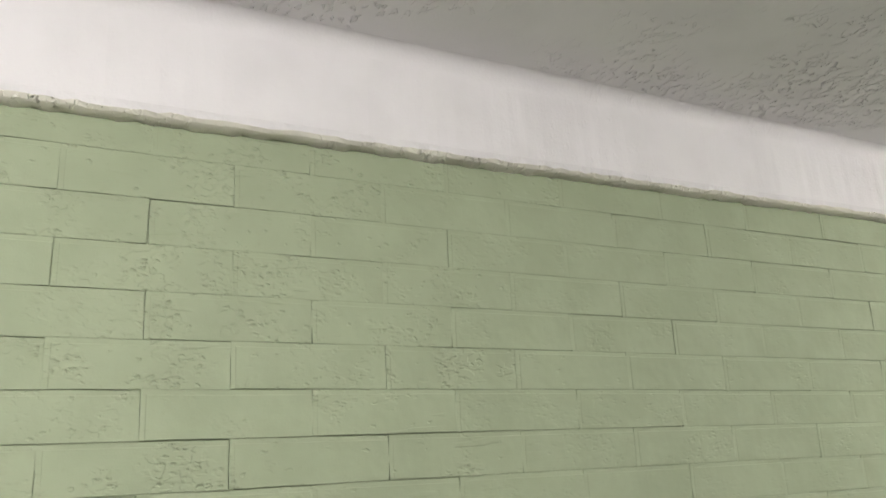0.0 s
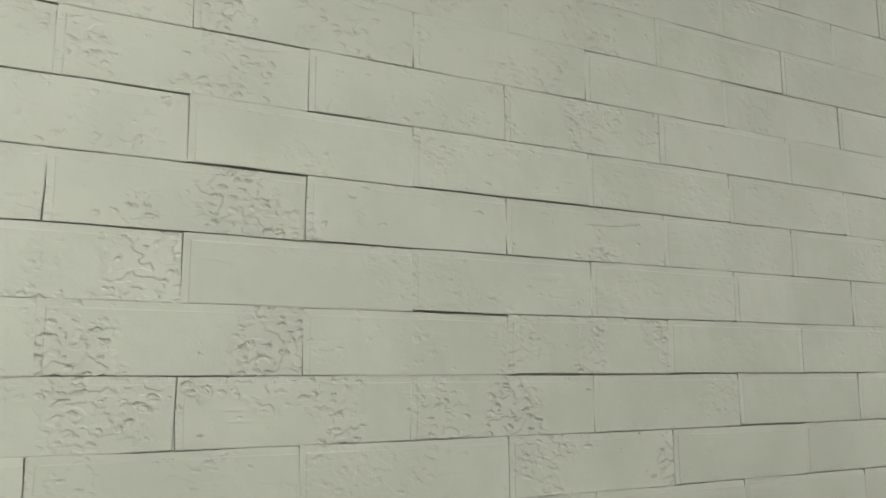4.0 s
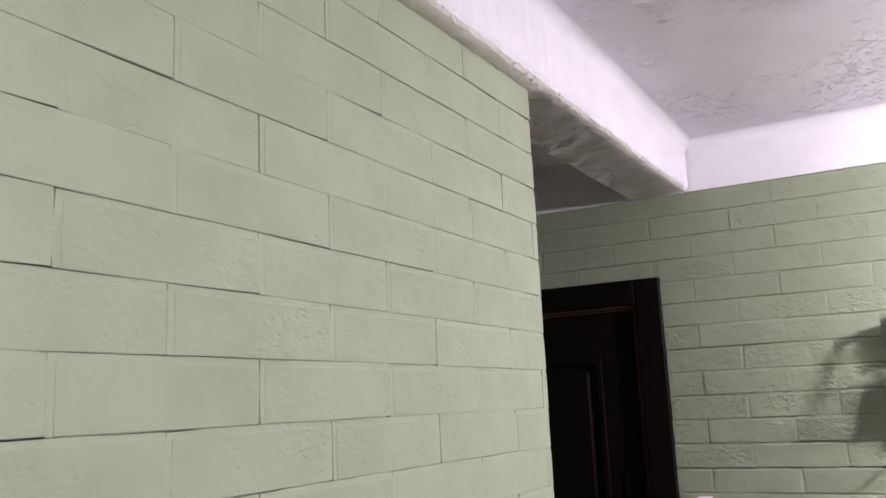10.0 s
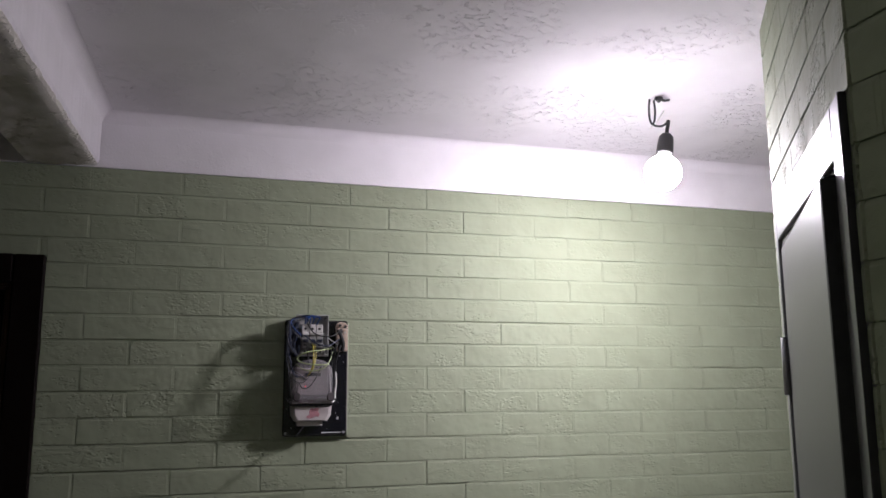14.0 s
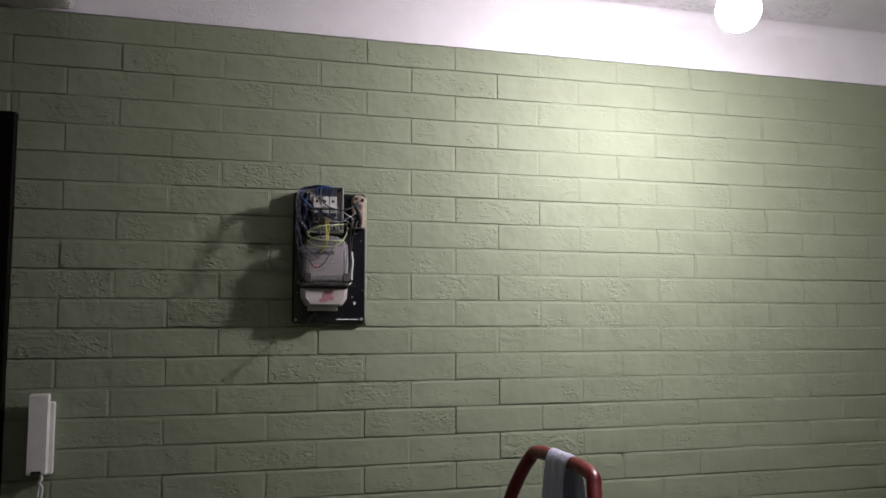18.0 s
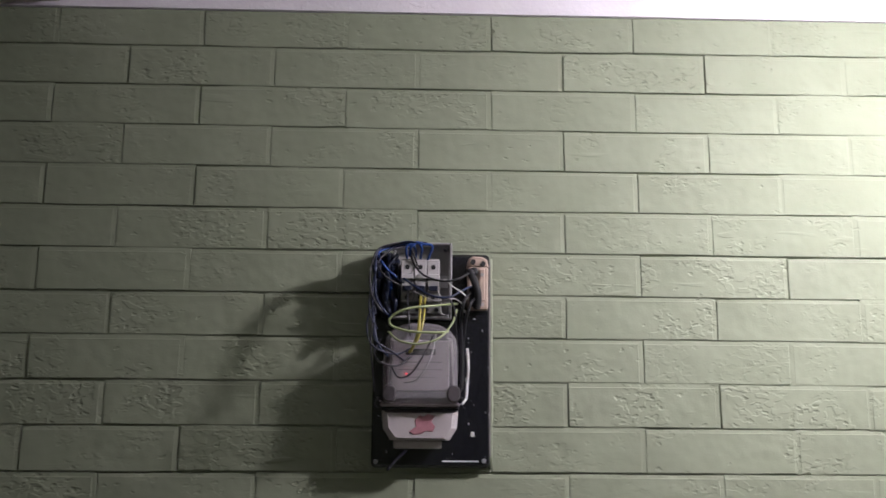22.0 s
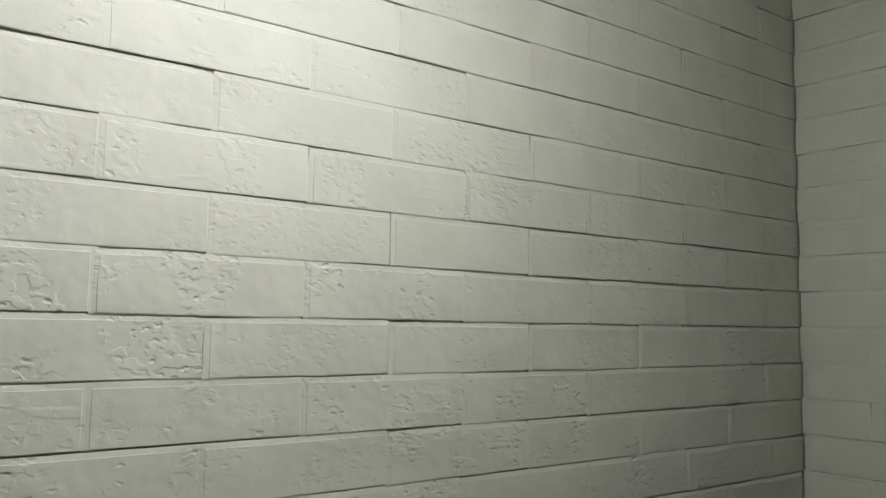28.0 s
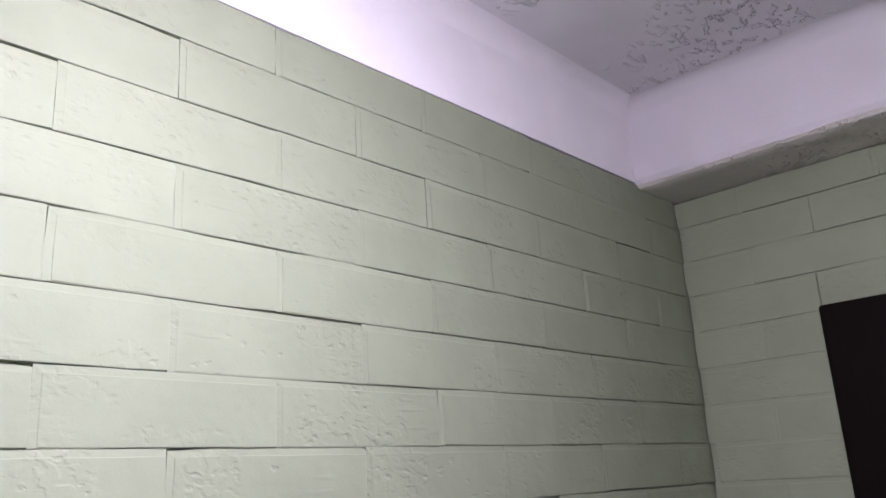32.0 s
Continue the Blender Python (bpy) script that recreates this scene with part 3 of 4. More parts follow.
def wooden_door(name, m, x0, x1, z1, label, casing=0.083, latch_left=True):
    """A dark wooden door with a flat casing, a thin moulded rim and a panelled leaf, shut."""
    door = empty(name, m, label=label, category="door", kind="structure")
    frame_bars(door, x0, x1, z1, casing, -0.022, 0.03, M_WOOD, "casing")
    a, b, top = x0 + casing + 0.001, x1 - casing - 0.001, z1 - casing - 0.001
    frame_bars(door, a, b, top, 0.009, -0.012, 0.03, M_WOOD_RIM, "moulding", 0.003)
    frame_bars(door, a + 0.010, b - 0.010, top - 0.010, 0.008, -0.004, 0.03, M_WOOD_RIM, "moulding", 0.003)
    leaf = part("leaf", box(a + 0.019, b - 0.019, 0.006, 0.046, 0.004, top - 0.019, 0.002), M_WOOD, door)
    l0, l1 = a + 0.019, b - 0.019
    for z0, zt in ((0.22, 0.92), (1.06, top - 0.17)):
        frame_bars_rect(leaf, l0 + 0.12, l1 - 0.12, z0, zt)
        part("panel", box(l0 + 0.165, l1 - 0.165, -0.003, 0.01, z0 + 0.045, zt - 0.045, 0.008), M_WOOD, leaf)
    xk = l1 - 0.055 if not latch_left else l0 + 0.055
    part("lock_plate", prism(rounded(xk - 0.017, xk + 0.017, 1.38, 1.46, 0.012), 0.006, 0.001, 0.002), M_WOOD, leaf)
    part("handle_plate", prism(rounded(xk - 0.02, xk + 0.02, 0.95, 1.15, 0.012), 0.006, 0.0, 0.002), M_WOOD, leaf)
    part("lever_handle", tube(curve([(xk, 0.0, 1.06), (xk, -0.045, 1.06), (xk + (0.05 if latch_left else -0.05), -0.05, 1.06), (xk + (0.12 if latch_left else -0.12), -0.048, 1.058)]), 0.008), M_WOOD, leaf, smooth=True)
    return door


def frame_bars_rect(parent, x0, x1, z0, z1, w=0.02):
    for bx in ((x0, x0 + w, z0, z1), (x1 - w, x1, z0, z1), (x0 + w, x1 - w, z0, z0 + w), (x0 + w, x1 - w, z1 - w, z1)):
        part("panel_moulding", box(bx[0], bx[1], -0.002, 0.008, bx[2], bx[3], 0.003), M_WOOD_RIM if z1 > 3 else M_WOOD, parent)


wooden_door("door_1", EAST_AT, DOOR_E[0], DOOR_E[1], DOOR_E[3], "dark stained wooden door, shut, with flat casing", latch_left=False)
wooden_door("door_2", NICHE_AT, DOOR_N[0], DOOR_N[1], DOOR_N[3], "dark brown wooden door, shut, in the niche", casing=0.125)


def steel_door(name, m, x0, x1, z1):
    """A grey steel door with a proud frame; its leaf stands ajar, hung at the far post."""
    door = empty(name, m, label="grey steel door standing slightly ajar", category="door", kind="structure")
    w = 0.062
    part("frame_post", box(x0, x0 + 0.034, -0.009, 0.06, 0, z1, 0.002), M_FRAME, door)
    part("frame_post", box(x1 - w, x1, -0.009, 0.06, 0, z1, 0.002), M_FRAME, door)
    part("frame_head", box(x0 + 0.0345, x1 - w - 0.0025, -0.009, 0.06, z1 - 0.078, z1, 0.002), M_FRAME, door)
    # Frame's side face, coloured black for the shade away from the bulb.
    part("frame_side", box(x1 + 0.0005, x1 + 0.005, -0.0105, 0.0, 0, z1 - 0.002), M_RUBBER, door)
    part("seal", box(x0 + 0.0345, x0 + 0.052, -0.001, 0.05, 0, z1 - 0.079), M_RUBBER, door)
    part("seal", box(x0 + 0.053, x1 - w - 0.002, -0.001, 0.05, z1 - 0.098, z1 - 0.0785), M_RUBBER, door)
    # Black sheet in place of the shaded opening behind the leaf.
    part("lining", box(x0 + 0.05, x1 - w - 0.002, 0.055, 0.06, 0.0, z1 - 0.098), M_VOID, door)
    hinge = pose(x0 + 0.054, -0.006, 0, 0, 0, -2.0)
    long = x1 - w - 0.012 - (x0 + 0.054)
    leaf = part("leaf", box(0.0, long - 0.002, 0.0, 0.045, 0.01, z1 - 0.100, 0.003), M_LEAF, door, at=hinge)
    # Leaf's near edge in black: shade on the face turned from the lamp.
    part("edge_seal", box(long - 0.0015, long + 0.002, 0.001, 0.044, 0.012, z1 - 0.102), M_RUBBER, leaf)
    part("top_seal", box(0.0, long, 0.006, 0.044, z1 - 0.0995, z1 - 0.0965), M_RUBBER, leaf)
    for z in (0.35, 1.745):
        part("hinge", tube([(x0 + 0.040, -0.013, z - 0.06), (x0 + 0.040, -0.013, z + 0.06)], 0.006, 10), M_STEEL, door, smooth=True)
    part("handle_plate", box(long - 0.07, long - 0.03, -0.006, 0.0, 0.92, 1.14, 0.003), M_STEEL, leaf)
    part("lever_handle", tube(curve([(long - 0.05, -0.004, 1.05), (long - 0.05, -0.05, 1.05), (long - 0.09, -0.055, 1.05), (long - 0.16, -0.052, 1.05)]), 0.009), M_STEEL, leaf, smooth=True)
    return door


steel_door("door_3", DIAG_AT, DOOR_D[0], DOOR_D[1], DOOR_D[3])


# ---- ceiling lamps: bare bulbs on their wires ----
def bare_bulb(m, glow, rim):
    """A globe bulb askew in its socket; below the angle rim (degrees over its middle) the glass shines brightest."""
    lamp = empty("ceiling_lamp", m, label="bare lit bulb hanging from ceiling wires", category="lamp", group="bare bulbs on the ceiling")
    askew = pose(0, 0, 0, 9, 0, 0)
    R, mid = 0.053, 0.0065
    ring = lambda a, r=R: (r * math.cos(radians(a)), mid + r * math.sin(radians(a)))
    part("bulb", lathe([ring(rim + (-87 - rim) * k / 9) for k in range(10)], 28), glow, lamp, "glowing white bulb", True, askew)
    part("bulb_neck", lathe([ring(68 + (rim + 0.3 - 68) * k / 8, R + 0.0002) for k in range(9)], 24), M_NECK, lamp, smooth=True, at=askew)
    part("bulb_collar", lathe([(0.017, 0.074), (0.020, 0.066), (0.021, 0.058), (0.018, 0.0550)], 20), M_WHITE_PLASTIC, lamp, smooth=True, at=askew)
    socket = part("socket", lathe([(0.008, 0.128), (0.013, 0.127), (0.0205, 0.117), (0.0225, 0.106), (0.0245, 0.072), (0.0245, 0.066), (0.020, 0.0655)], 20), M_SOCKET, lamp, "black bakelite bulb socket", True, askew)
    part("stem", tube([(0, 0, 0.124), (0.003, -0.003, 0.146), (0.006, -0.006, 0.172)], 0.0058, 8), M_SOCKET, socket, smooth=True)
    part("wire", tube(curve([(0.006, -0.032, 0.168), (0.004, -0.010, 0.150), (0.0, 0.020, 0.148), (0.004, 0.030, 0.165), (0.004, 0.032, 0.200), (0.004, 0.028, 0.228)]), 0.0033, 6), M_BLACK_WIRE, lamp, smooth=True)
    part("wire", tube(curve([(0.004, 0.014, 0.226), (0.003, 0.012, 0.195), (0.002, 0.016, 0.165), (0.0, 0.024, 0.150)]), 0.0031, 6), M_BLACK_WIRE, lamp, smooth=True)
    part("wire_end", tube([(0.0, 0.016, 0.152), (0.0, -0.004, 0.180), (0.002, -0.016, 0.196)], 0.0025, 6), M_WHITE_WIRE, lamp, smooth=True)
    part("wire_end", tube([(0.0, 0.022, 0.150), (-0.004, 0.038, 0.134)], 0.0018, 6), M_WHITE_WIRE, lamp, smooth=True)
    part("ceiling_hook", lathe([(0.012, 0.2345), (0.013, 0.231), (0.008, 0.226), (0.004, 0.220)], 16), M_SOCKET, lamp, smooth=True)
    # Black tube along the ceiling that stands in for the hook's cast shadow.
    part("wire_stub", tube([(0.0, 0.0, 0.229), (0.0, -0.020, 0.227), (0.0, -0.036, 0.231)], 0.0038, 7), M_BLACK_WIRE, lamp, smooth=True)
    return lamp


bare_bulb(pose(2.415, -0.455, 2.310), M_BULB, -12)
bare_bulb(pose(-0.70, -0.35, 2.310, 0, 0, 70), M_BULB_ROOM, 12)


# ---- meter board on the east wall ----
def meter_board():
    """Local x to the right, z up from the board's lower left corner, -y out of the wall."""
    W, H = 0.197, 0.352
    board = empty("meter_board", pose(EAST, 0.555, 1.565, 0, 0, -90), label="black meter board with loose wires on the wall", category="meter board")
    part("back_plate", prism(rounded(0, W, -0.006, H, 0.008), 0.0, -0.020, 0.006), M_BLACK, board, "scuffed black metal plate")
    for x, z in ((0.008, 0.004), (0.187, 0.006), (0.187, 0.338)):
        part("screw", tube([(x, -0.019, z), (x, -0.023, z)], 0.004, 8), M_STEEL, board)
    part("paint_streak", box(0.118, 0.178, -0.0208, -0.0198, 0.004, 0.0065), M_WHITE_PLASTIC, board)
    part("paint_drip", box(0.165, 0.171, -0.0210, -0.0196, 0.045, 0.053, 0.001), M_WHITE_PLASTIC, board)
    part("paint_drip", box(0.160, 0.163, -0.0210, -0.0196, 0.064, 0.068, 0.001), M_WHITE_PLASTIC, board)
    part("plate_edge", box(W - 0.0018, W + 0.0012, -0.0150, -0.002, 0.012, H - 0.012), M_METER, board)
    # open breaker box
    tray = part("breaker_box", box(0.032, 0.131, -0.028, -0.0195, 0.238, 0.366, 0.003), M_GREY_PLASTIC, board, "open grey breaker box")
    for b in ((0.032, 0.036, 0.238, 0.366), (0.127, 0.131, 0.238, 0.366), (0.0365, 0.1265, 0.362, 0.366), (0.0365, 0.1265, 0.238, 0.242)):
        part("box_rim", box(b[0], b[1], -0.052, -0.0285, b[2], b[3], 0.001), M_GREY_PLASTIC, tray)
    part("rail", box(0.038, 0.125, -0.034, -0.0285, 0.292, 0.312), M_STEEL, tray)
    part("box_screw", tube([(0.121, -0.03, 0.356), (0.121, -0.054, 0.356)], 0.003, 8), M_BLACK_WIRE, tray)
    for i in range(3):
        x = 0.046 + 0.0215 * i
        br = part("breaker", box(x, x + 0.0208, -0.064, -0.0345, 0.264, 0.336, 0.0015), M_GREY_PLASTIC, board, "grey circuit breaker with a white terminal face")
        part("terminal_face", box(x + 0.0003, x + 0.0205, -0.070, -0.0645, 0.309, 0.333, 0.001), M_PALE, br, "white terminal face")
        part("label_strip", box(x + 0.0003, x + 0.0205, -0.080, -0.0645, 0.3005, 0.3085, 0.001), M_PALE, br, "white label strip")
        part("breaker_nose", box(x + 0.0008, x + 0.0200, -0.074, -0.0645, 0.279, 0.3000, 0.0012), M_GREY_PLASTIC, br)
        part("toggle", box(x + 0.0030, x + 0.0178, -0.083, -0.0745, 0.2805, 0.2885, 0.001), M_NAVY, br)
        # Flat black discs give the shade of the holes over the terminal screws.
        part("terminal_screw", tube([(x + 0.0104, -0.0695, 0.321), (x + 0.0104, -0.0712, 0.321)], 0.0040, 10), M_RUBBER, br)
        part("terminal_screw", tube([(x + 0.0104, -0.0635, 0.2715), (x + 0.0104, -0.0652, 0.2715)], 0.0036, 10), M_RUBBER, br)
    part("neutral_bar", box(0.050, 0.112, -0.050, -0.0345, 0.246, 0.258, 0.001), M_STEEL, board, "brass neutral terminal bar")
    for k in range(4):
        part("bar_screw", tube([(0.057 + 0.016 * k, -0.050, 0.252), (0.057 + 0.016 * k, -0.055, 0.252)], 0.0035, 8), M_BLACK_WIRE, board)
    # ceramic fuse block
    fuse = part("fuse_block", box(0.158, 0.192, -0.050, -0.0195, 0.254, 0.326, 0.004, 2), M_CERAMIC, board, "old beige ceramic fuse block")
    part("fuse_cap", tube([(0.167, -0.048, 0.316), (0.167, -0.060, 0.316)], 0.0075, 14), M_RUBBER, fuse, smooth=True)
    part("fuse_slot", box(0.177, 0.186, -0.053, -0.0505, 0.268, 0.322, 0.001), M_CERAMIC, fuse)
    part("fuse_clip", box(0.160, 0.172, -0.062, -0.0505, 0.258, 0.292, 0.002), M_RUBBER, fuse)
    for z in (0.262, 0.312):
        part("fuse_screw", tube([(0.1815, -0.053, z), (0.1815, -0.056, z)], 0.003, 8), M_STEEL, fuse)
    # Black studs that stand in for two shaded holes in the ceramic.
    for x, z in ((0.1665, 0.334), (0.183, 0.331)):
        part("fuse_contact", tube([(x, -0.040, z), (x, -0.054, z)], 0.0042, 10), M_RUBBER, fuse)
    part("fuse_shoulder", prism([(0.156, 0.326), (0.194, 0.326), (0.191, 0.339), (0.183, 0.344), (0.167, 0.345), (0.159, 0.340)], -0.0195, -0.044, 0.003), M_CERAMIC, fuse)
    part("tape_wrap", tube(curve([(0.160, -0.056, 0.318), (0.168, -0.066, 0.298), (0.174, -0.066, 0.276), (0.172, -0.060, 0.254)]), 0.0062, 9), M_RUBBER, fuse, "black taped joint", True)
    # the meter
    body = [(0.020, 0.096), (0.141, 0.096), (0.141, 0.184), (0.138, 0.200), (0.129, 0.213), (0.112, 0.222), (0.094, 0.225), (0.067, 0.225), (0.049, 0.222), (0.032, 0.213), (0.023, 0.200), (0.020, 0.184)]
    meter = part("meter", prism(body, -0.0195, -0.070, 0.008), M_METER, board, "grey electricity meter")
    cover = part("meter_cover", prism([(x + (0.0015 if x < 0.08 else -0.0015), z + 0.002) for x, z in body], -0.0705, -0.098, 0.012), M_COVER, meter, "clear plastic meter cover")
    part("face_plate", box(0.034, 0.127, -0.076, -0.0705, 0.118, 0.200, 0.002), M_TERMINAL, meter)
    part("counter_window", box(0.056, 0.104, -0.0785, -0.0762, 0.176, 0.186, 0.0008), M_RUBBER, meter)
    for a, b, z in ((0.045, 0.115, 0.164), (0.045, 0.115, 0.152), (0.050, 0.105, 0.140)):
        part("print_line", box(a, b, -0.0768, -0.0762, z, z + 0.0013), M_METER, meter)
    part("led", tube([(0.058, -0.0765, 0.146), (0.058, -0.080, 0.146)], 0.0016, 8), M_LED, meter, "lit red indicator")
    for x in (0.020, 0.122):
        part("cover_foot", prism(rounded(x + 0.001, x + 0.022, 0.1025, 0.128, 0.0095), -0.086, -0.1005, 0.002), M_FOOT, meter)
    for x in (0.014, 0.143):
        part("seal_screw", tube([(x, -0.058, 0.107), (x + 0.004, -0.090, 0.107)], 0.0030, 9), M_RUBBER, meter, smooth=True)
    for x in (0.012, 0.149):
        part("seal_wire", tube(curve([(x, -0.07, 0.107), (x + 0.003, -0.094, 0.110), (x - 0.003, -0.097, 0.100), (x + 0.002, -0.092, 0.092)]), 0.0008, 5), M_RUBBER, meter, smooth=True)
    band = part("meter_belt", box(0.018, 0.143, -0.076, -0.0195, 0.0885, 0.0935, 0.002), M_RUBBER, meter, "dark belt between the meter's covers")
    part("meter_rib", box(0.017, 0.144, -0.082, -0.0195, 0.094, 0.1010, 0.002), M_METER, meter)
    low = [(0.019, 0.0875), (0.142, 0.0875), (0.140, 0.060), (0.128, 0.041), (0.033, 0.041), (0.021, 0.060)]
    term = part("terminal_cover", prism(low, -0.0195, -0.073, 0.010), M_TERMINAL, meter, "grey terminal cover with red stamp")
    part("stamp", prism([(0.063, 0.055), (0.070, 0.050), (0.082, 0.051), (0.090, 0.056), (0.101, 0.055), (0.105, 0.063), (0.099, 0.071), (0.104, 0.080), (0.093, 0.083), (0.086, 0.079), (0.079, 0.081), (0.072, 0.072), (0.074, 0.063)], -0.0725, -0.0742, 0.001), M_RED_MARK, term)
    part("terminal_lip", box(0.038, 0.116, -0.058, -0.030, 0.0275, 0.0405, 0.002), M_TERMINAL, meter)
    # wires
    rng = random.Random(5)
    def wire(material, radius, points):
        part("wire", tube(curve(points, 6), radius, 6), material, board, smooth=True)
    wire(M_BLUE, 0.0020, [(0.056, -0.066, 0.336), (0.054, -0.085, 0.349), (0.058, -0.085, 0.355), (0.064, -0.085, 0.356), (0.07, -0.080, 0.349), (0.07, -0.066, 0.336)])
    wire(M_BLUE, 0.0022, [(0.078, -0.066, 0.336), (0.08, -0.085, 0.35), (0.076, -0.085, 0.357), (0.07, -0.085, 0.358), (0.062, -0.085, 0.352), (0.06, -0.070, 0.34)])
    wire(M_BLUE, 0.0022, [(0.09, -0.066, 0.334), (0.096, -0.085, 0.348), (0.096, -0.085, 0.355), (0.084, -0.085, 0.357), (0.076, -0.085, 0.353)])
    wire(M_BLUE, 0.0018, [(0.088, -0.085, 0.356), (0.07, -0.085, 0.36), (0.046, -0.073, 0.358), (0.024, -0.073, 0.352), (0.01, -0.089, 0.34), (0.02, -0.099, 0.318), (0.04, -0.095, 0.3)])
    wire(M_DARK_BLUE, 0.0019, [(0.08, -0.085, 0.357), (0.056, -0.085, 0.361), (0.028, -0.073, 0.355), (0.008, -0.088, 0.342), (0.006, -0.107, 0.3), (0.01, -0.118, 0.262), (0.028, -0.117, 0.236)])
    wire(M_DARK_BLUE, 0.0018, [(0.066, -0.080, 0.356), (0.036, -0.073, 0.354), (0.012, -0.091, 0.33), (0.002, -0.104, 0.28), (0.006, -0.121, 0.226), (0.014, -0.125, 0.19), (0.03, -0.114, 0.172)])
    wire(M_BLACK_WIRE, 0.0017, [(0.062, -0.070, 0.34), (0.07, -0.072, 0.322), (0.086, -0.087, 0.304), (0.116, -0.086, 0.296), (0.14, -0.086, 0.3), (0.158, -0.066, 0.312)])
    wire(M_DARK_BLUE, 0.0018, [(0.05, -0.085, 0.3), (0.07, -0.093, 0.286), (0.096, -0.103, 0.27), (0.124, -0.100, 0.268), (0.148, -0.083, 0.282), (0.162, -0.066, 0.29)])
    wire(M_BLACK_WIRE, 0.0028, [(0.16, -0.062, 0.28), (0.15, -0.076, 0.262), (0.146, -0.070, 0.23), (0.148, -0.060, 0.18), (0.147, -0.055, 0.13), (0.143, -0.050, 0.112)])
    wire(M_BLACK_WIRE, 0.0024, [(0.168, -0.064, 0.27), (0.16, -0.082, 0.258), (0.152, -0.070, 0.225), (0.15, -0.050, 0.17), (0.15, -0.040, 0.12)])
    wire(M_WHITE_WIRE, 0.0024, [(0.158, -0.030, 0.19), (0.16, -0.034, 0.16), (0.158, -0.030, 0.13), (0.156, -0.040, 0.108), (0.148, -0.050, 0.098)])
    wire(M_GREEN, 0.0020, [(0.14, -0.060, 0.262), (0.1, -0.099, 0.254), (0.06, -0.112, 0.248), (0.034, -0.108, 0.236), (0.032, -0.108, 0.222), (0.06, -0.116, 0.212), (0.1, -0.116, 0.21), (0.124, -0.108, 0.212)])
    wire(M_YELLOW, 0.0026, [(0.08, -0.060, 0.276), (0.079, -0.088, 0.262), (0.078, -0.106, 0.236), (0.076, -0.112, 0.21), (0.07, -0.108, 0.192), (0.064, -0.106, 0.18)])
    wire(M_YELLOW, 0.0017, [(0.086, -0.060, 0.276), (0.086, -0.090, 0.256), (0.084, -0.108, 0.23), (0.076, -0.116, 0.2), (0.062, -0.110, 0.178)])
    wire(M_GREEN, 0.0017, [(0.028, -0.100, 0.212), (0.048, -0.116, 0.196), (0.08, -0.120, 0.192), (0.11, -0.116, 0.202), (0.13, -0.100, 0.226), (0.138, -0.080, 0.25)])
    wire(M_BLACK_WIRE, 0.0014, [(0.1, -0.116, 0.206), (0.086, -0.124, 0.176), (0.066, -0.122, 0.146), (0.046, -0.118, 0.14), (0.034, -0.112, 0.158)])
    wire(M_GREY_PLASTIC, 0.0013, [(0.104, -0.112, 0.208), (0.096, -0.126, 0.17), (0.076, -0.124, 0.138), (0.056, -0.116, 0.132)])
    wire(M_NAVY, 0.0015, [(0.008, -0.125, 0.224), (0.01, -0.147, 0.196), (0.04, -0.136, 0.176), (0.056, -0.112, 0.164)])
    wire(M_GREY_PLASTIC, 0.0018, [(0.11, -0.066, 0.276), (0.112, -0.082, 0.262), (0.112, -0.086, 0.244), (0.124, -0.080, 0.24)])
    wire(M_BLACK_WIRE, 0.0015, [(0.06, -0.078, 0.286), (0.058, -0.092, 0.27), (0.06, -0.108, 0.24), (0.064, -0.112, 0.205)])
    wire(M_BLACK_WIRE, 0.0015, [(0.128, -0.060, 0.268), (0.134, -0.090, 0.25), (0.136, -0.088, 0.222), (0.14, -0.070, 0.19), (0.141, -0.060, 0.15)])
    wire(M_WHITE_WIRE, 0.0011, [(0.118, -0.076, 0.3), (0.132, -0.090, 0.286), (0.146, -0.086, 0.278), (0.158, -0.060, 0.27)])
    wire(M_NAVY, 0.0014, [(0.034, -0.070, 0.33), (0.026, -0.090, 0.318), (0.036, -0.081, 0.302), (0.052, -0.090, 0.292)])
    wire(M_BLACK_WIRE, 0.0013, [(0.004, -0.100, 0.236), (0.002, -0.125, 0.2), (0.005, -0.130, 0.16), (0.009, -0.114, 0.118)])
    wire(M_NAVY, 0.0012, [(0.006, -0.090, 0.3), (-0.002, -0.111, 0.27), (0, -0.125, 0.236), (0.012, -0.123, 0.214)])
    wire(M_GREY_PLASTIC, 0.0011, [(0.066, -0.080, 0.28), (0.104, -0.093, 0.262), (0.132, -0.084, 0.268), (0.15, -0.066, 0.26)])
    # thin stiff loops that stand off to the side
    wire(M_BLACK_WIRE, 0.0018, [(0.088, -0.080, 0.36), (0.062, -0.076, 0.362), (0.03, -0.085, 0.356), (0.008, -0.092, 0.345), (-0.002, -0.105, 0.31), (0, -0.115, 0.275), (0.012, -0.121, 0.25), (0.026, -0.112, 0.236)])
    wire(M_BLACK_WIRE, 0.0016, [(0.074, -0.072, 0.322), (0.06, -0.083, 0.35), (0.03, -0.096, 0.344), (0.01, -0.107, 0.322), (0.022, -0.111, 0.3), (0.046, -0.098, 0.286)])
    wire(M_NAVY, 0.0014, [(0.004, -0.060, 0.262), (-0.004, -0.117, 0.23), (0, -0.138, 0.196), (0.018, -0.136, 0.18), (0.044, -0.116, 0.176), (0.066, -0.110, 0.186)])
    wire(M_BLACK_WIRE, 0.0014, [(0.016, -0.090, 0.2), (0.008, -0.132, 0.176), (0.022, -0.143, 0.16), (0.046, -0.124, 0.158), (0.064, -0.112, 0.172)])
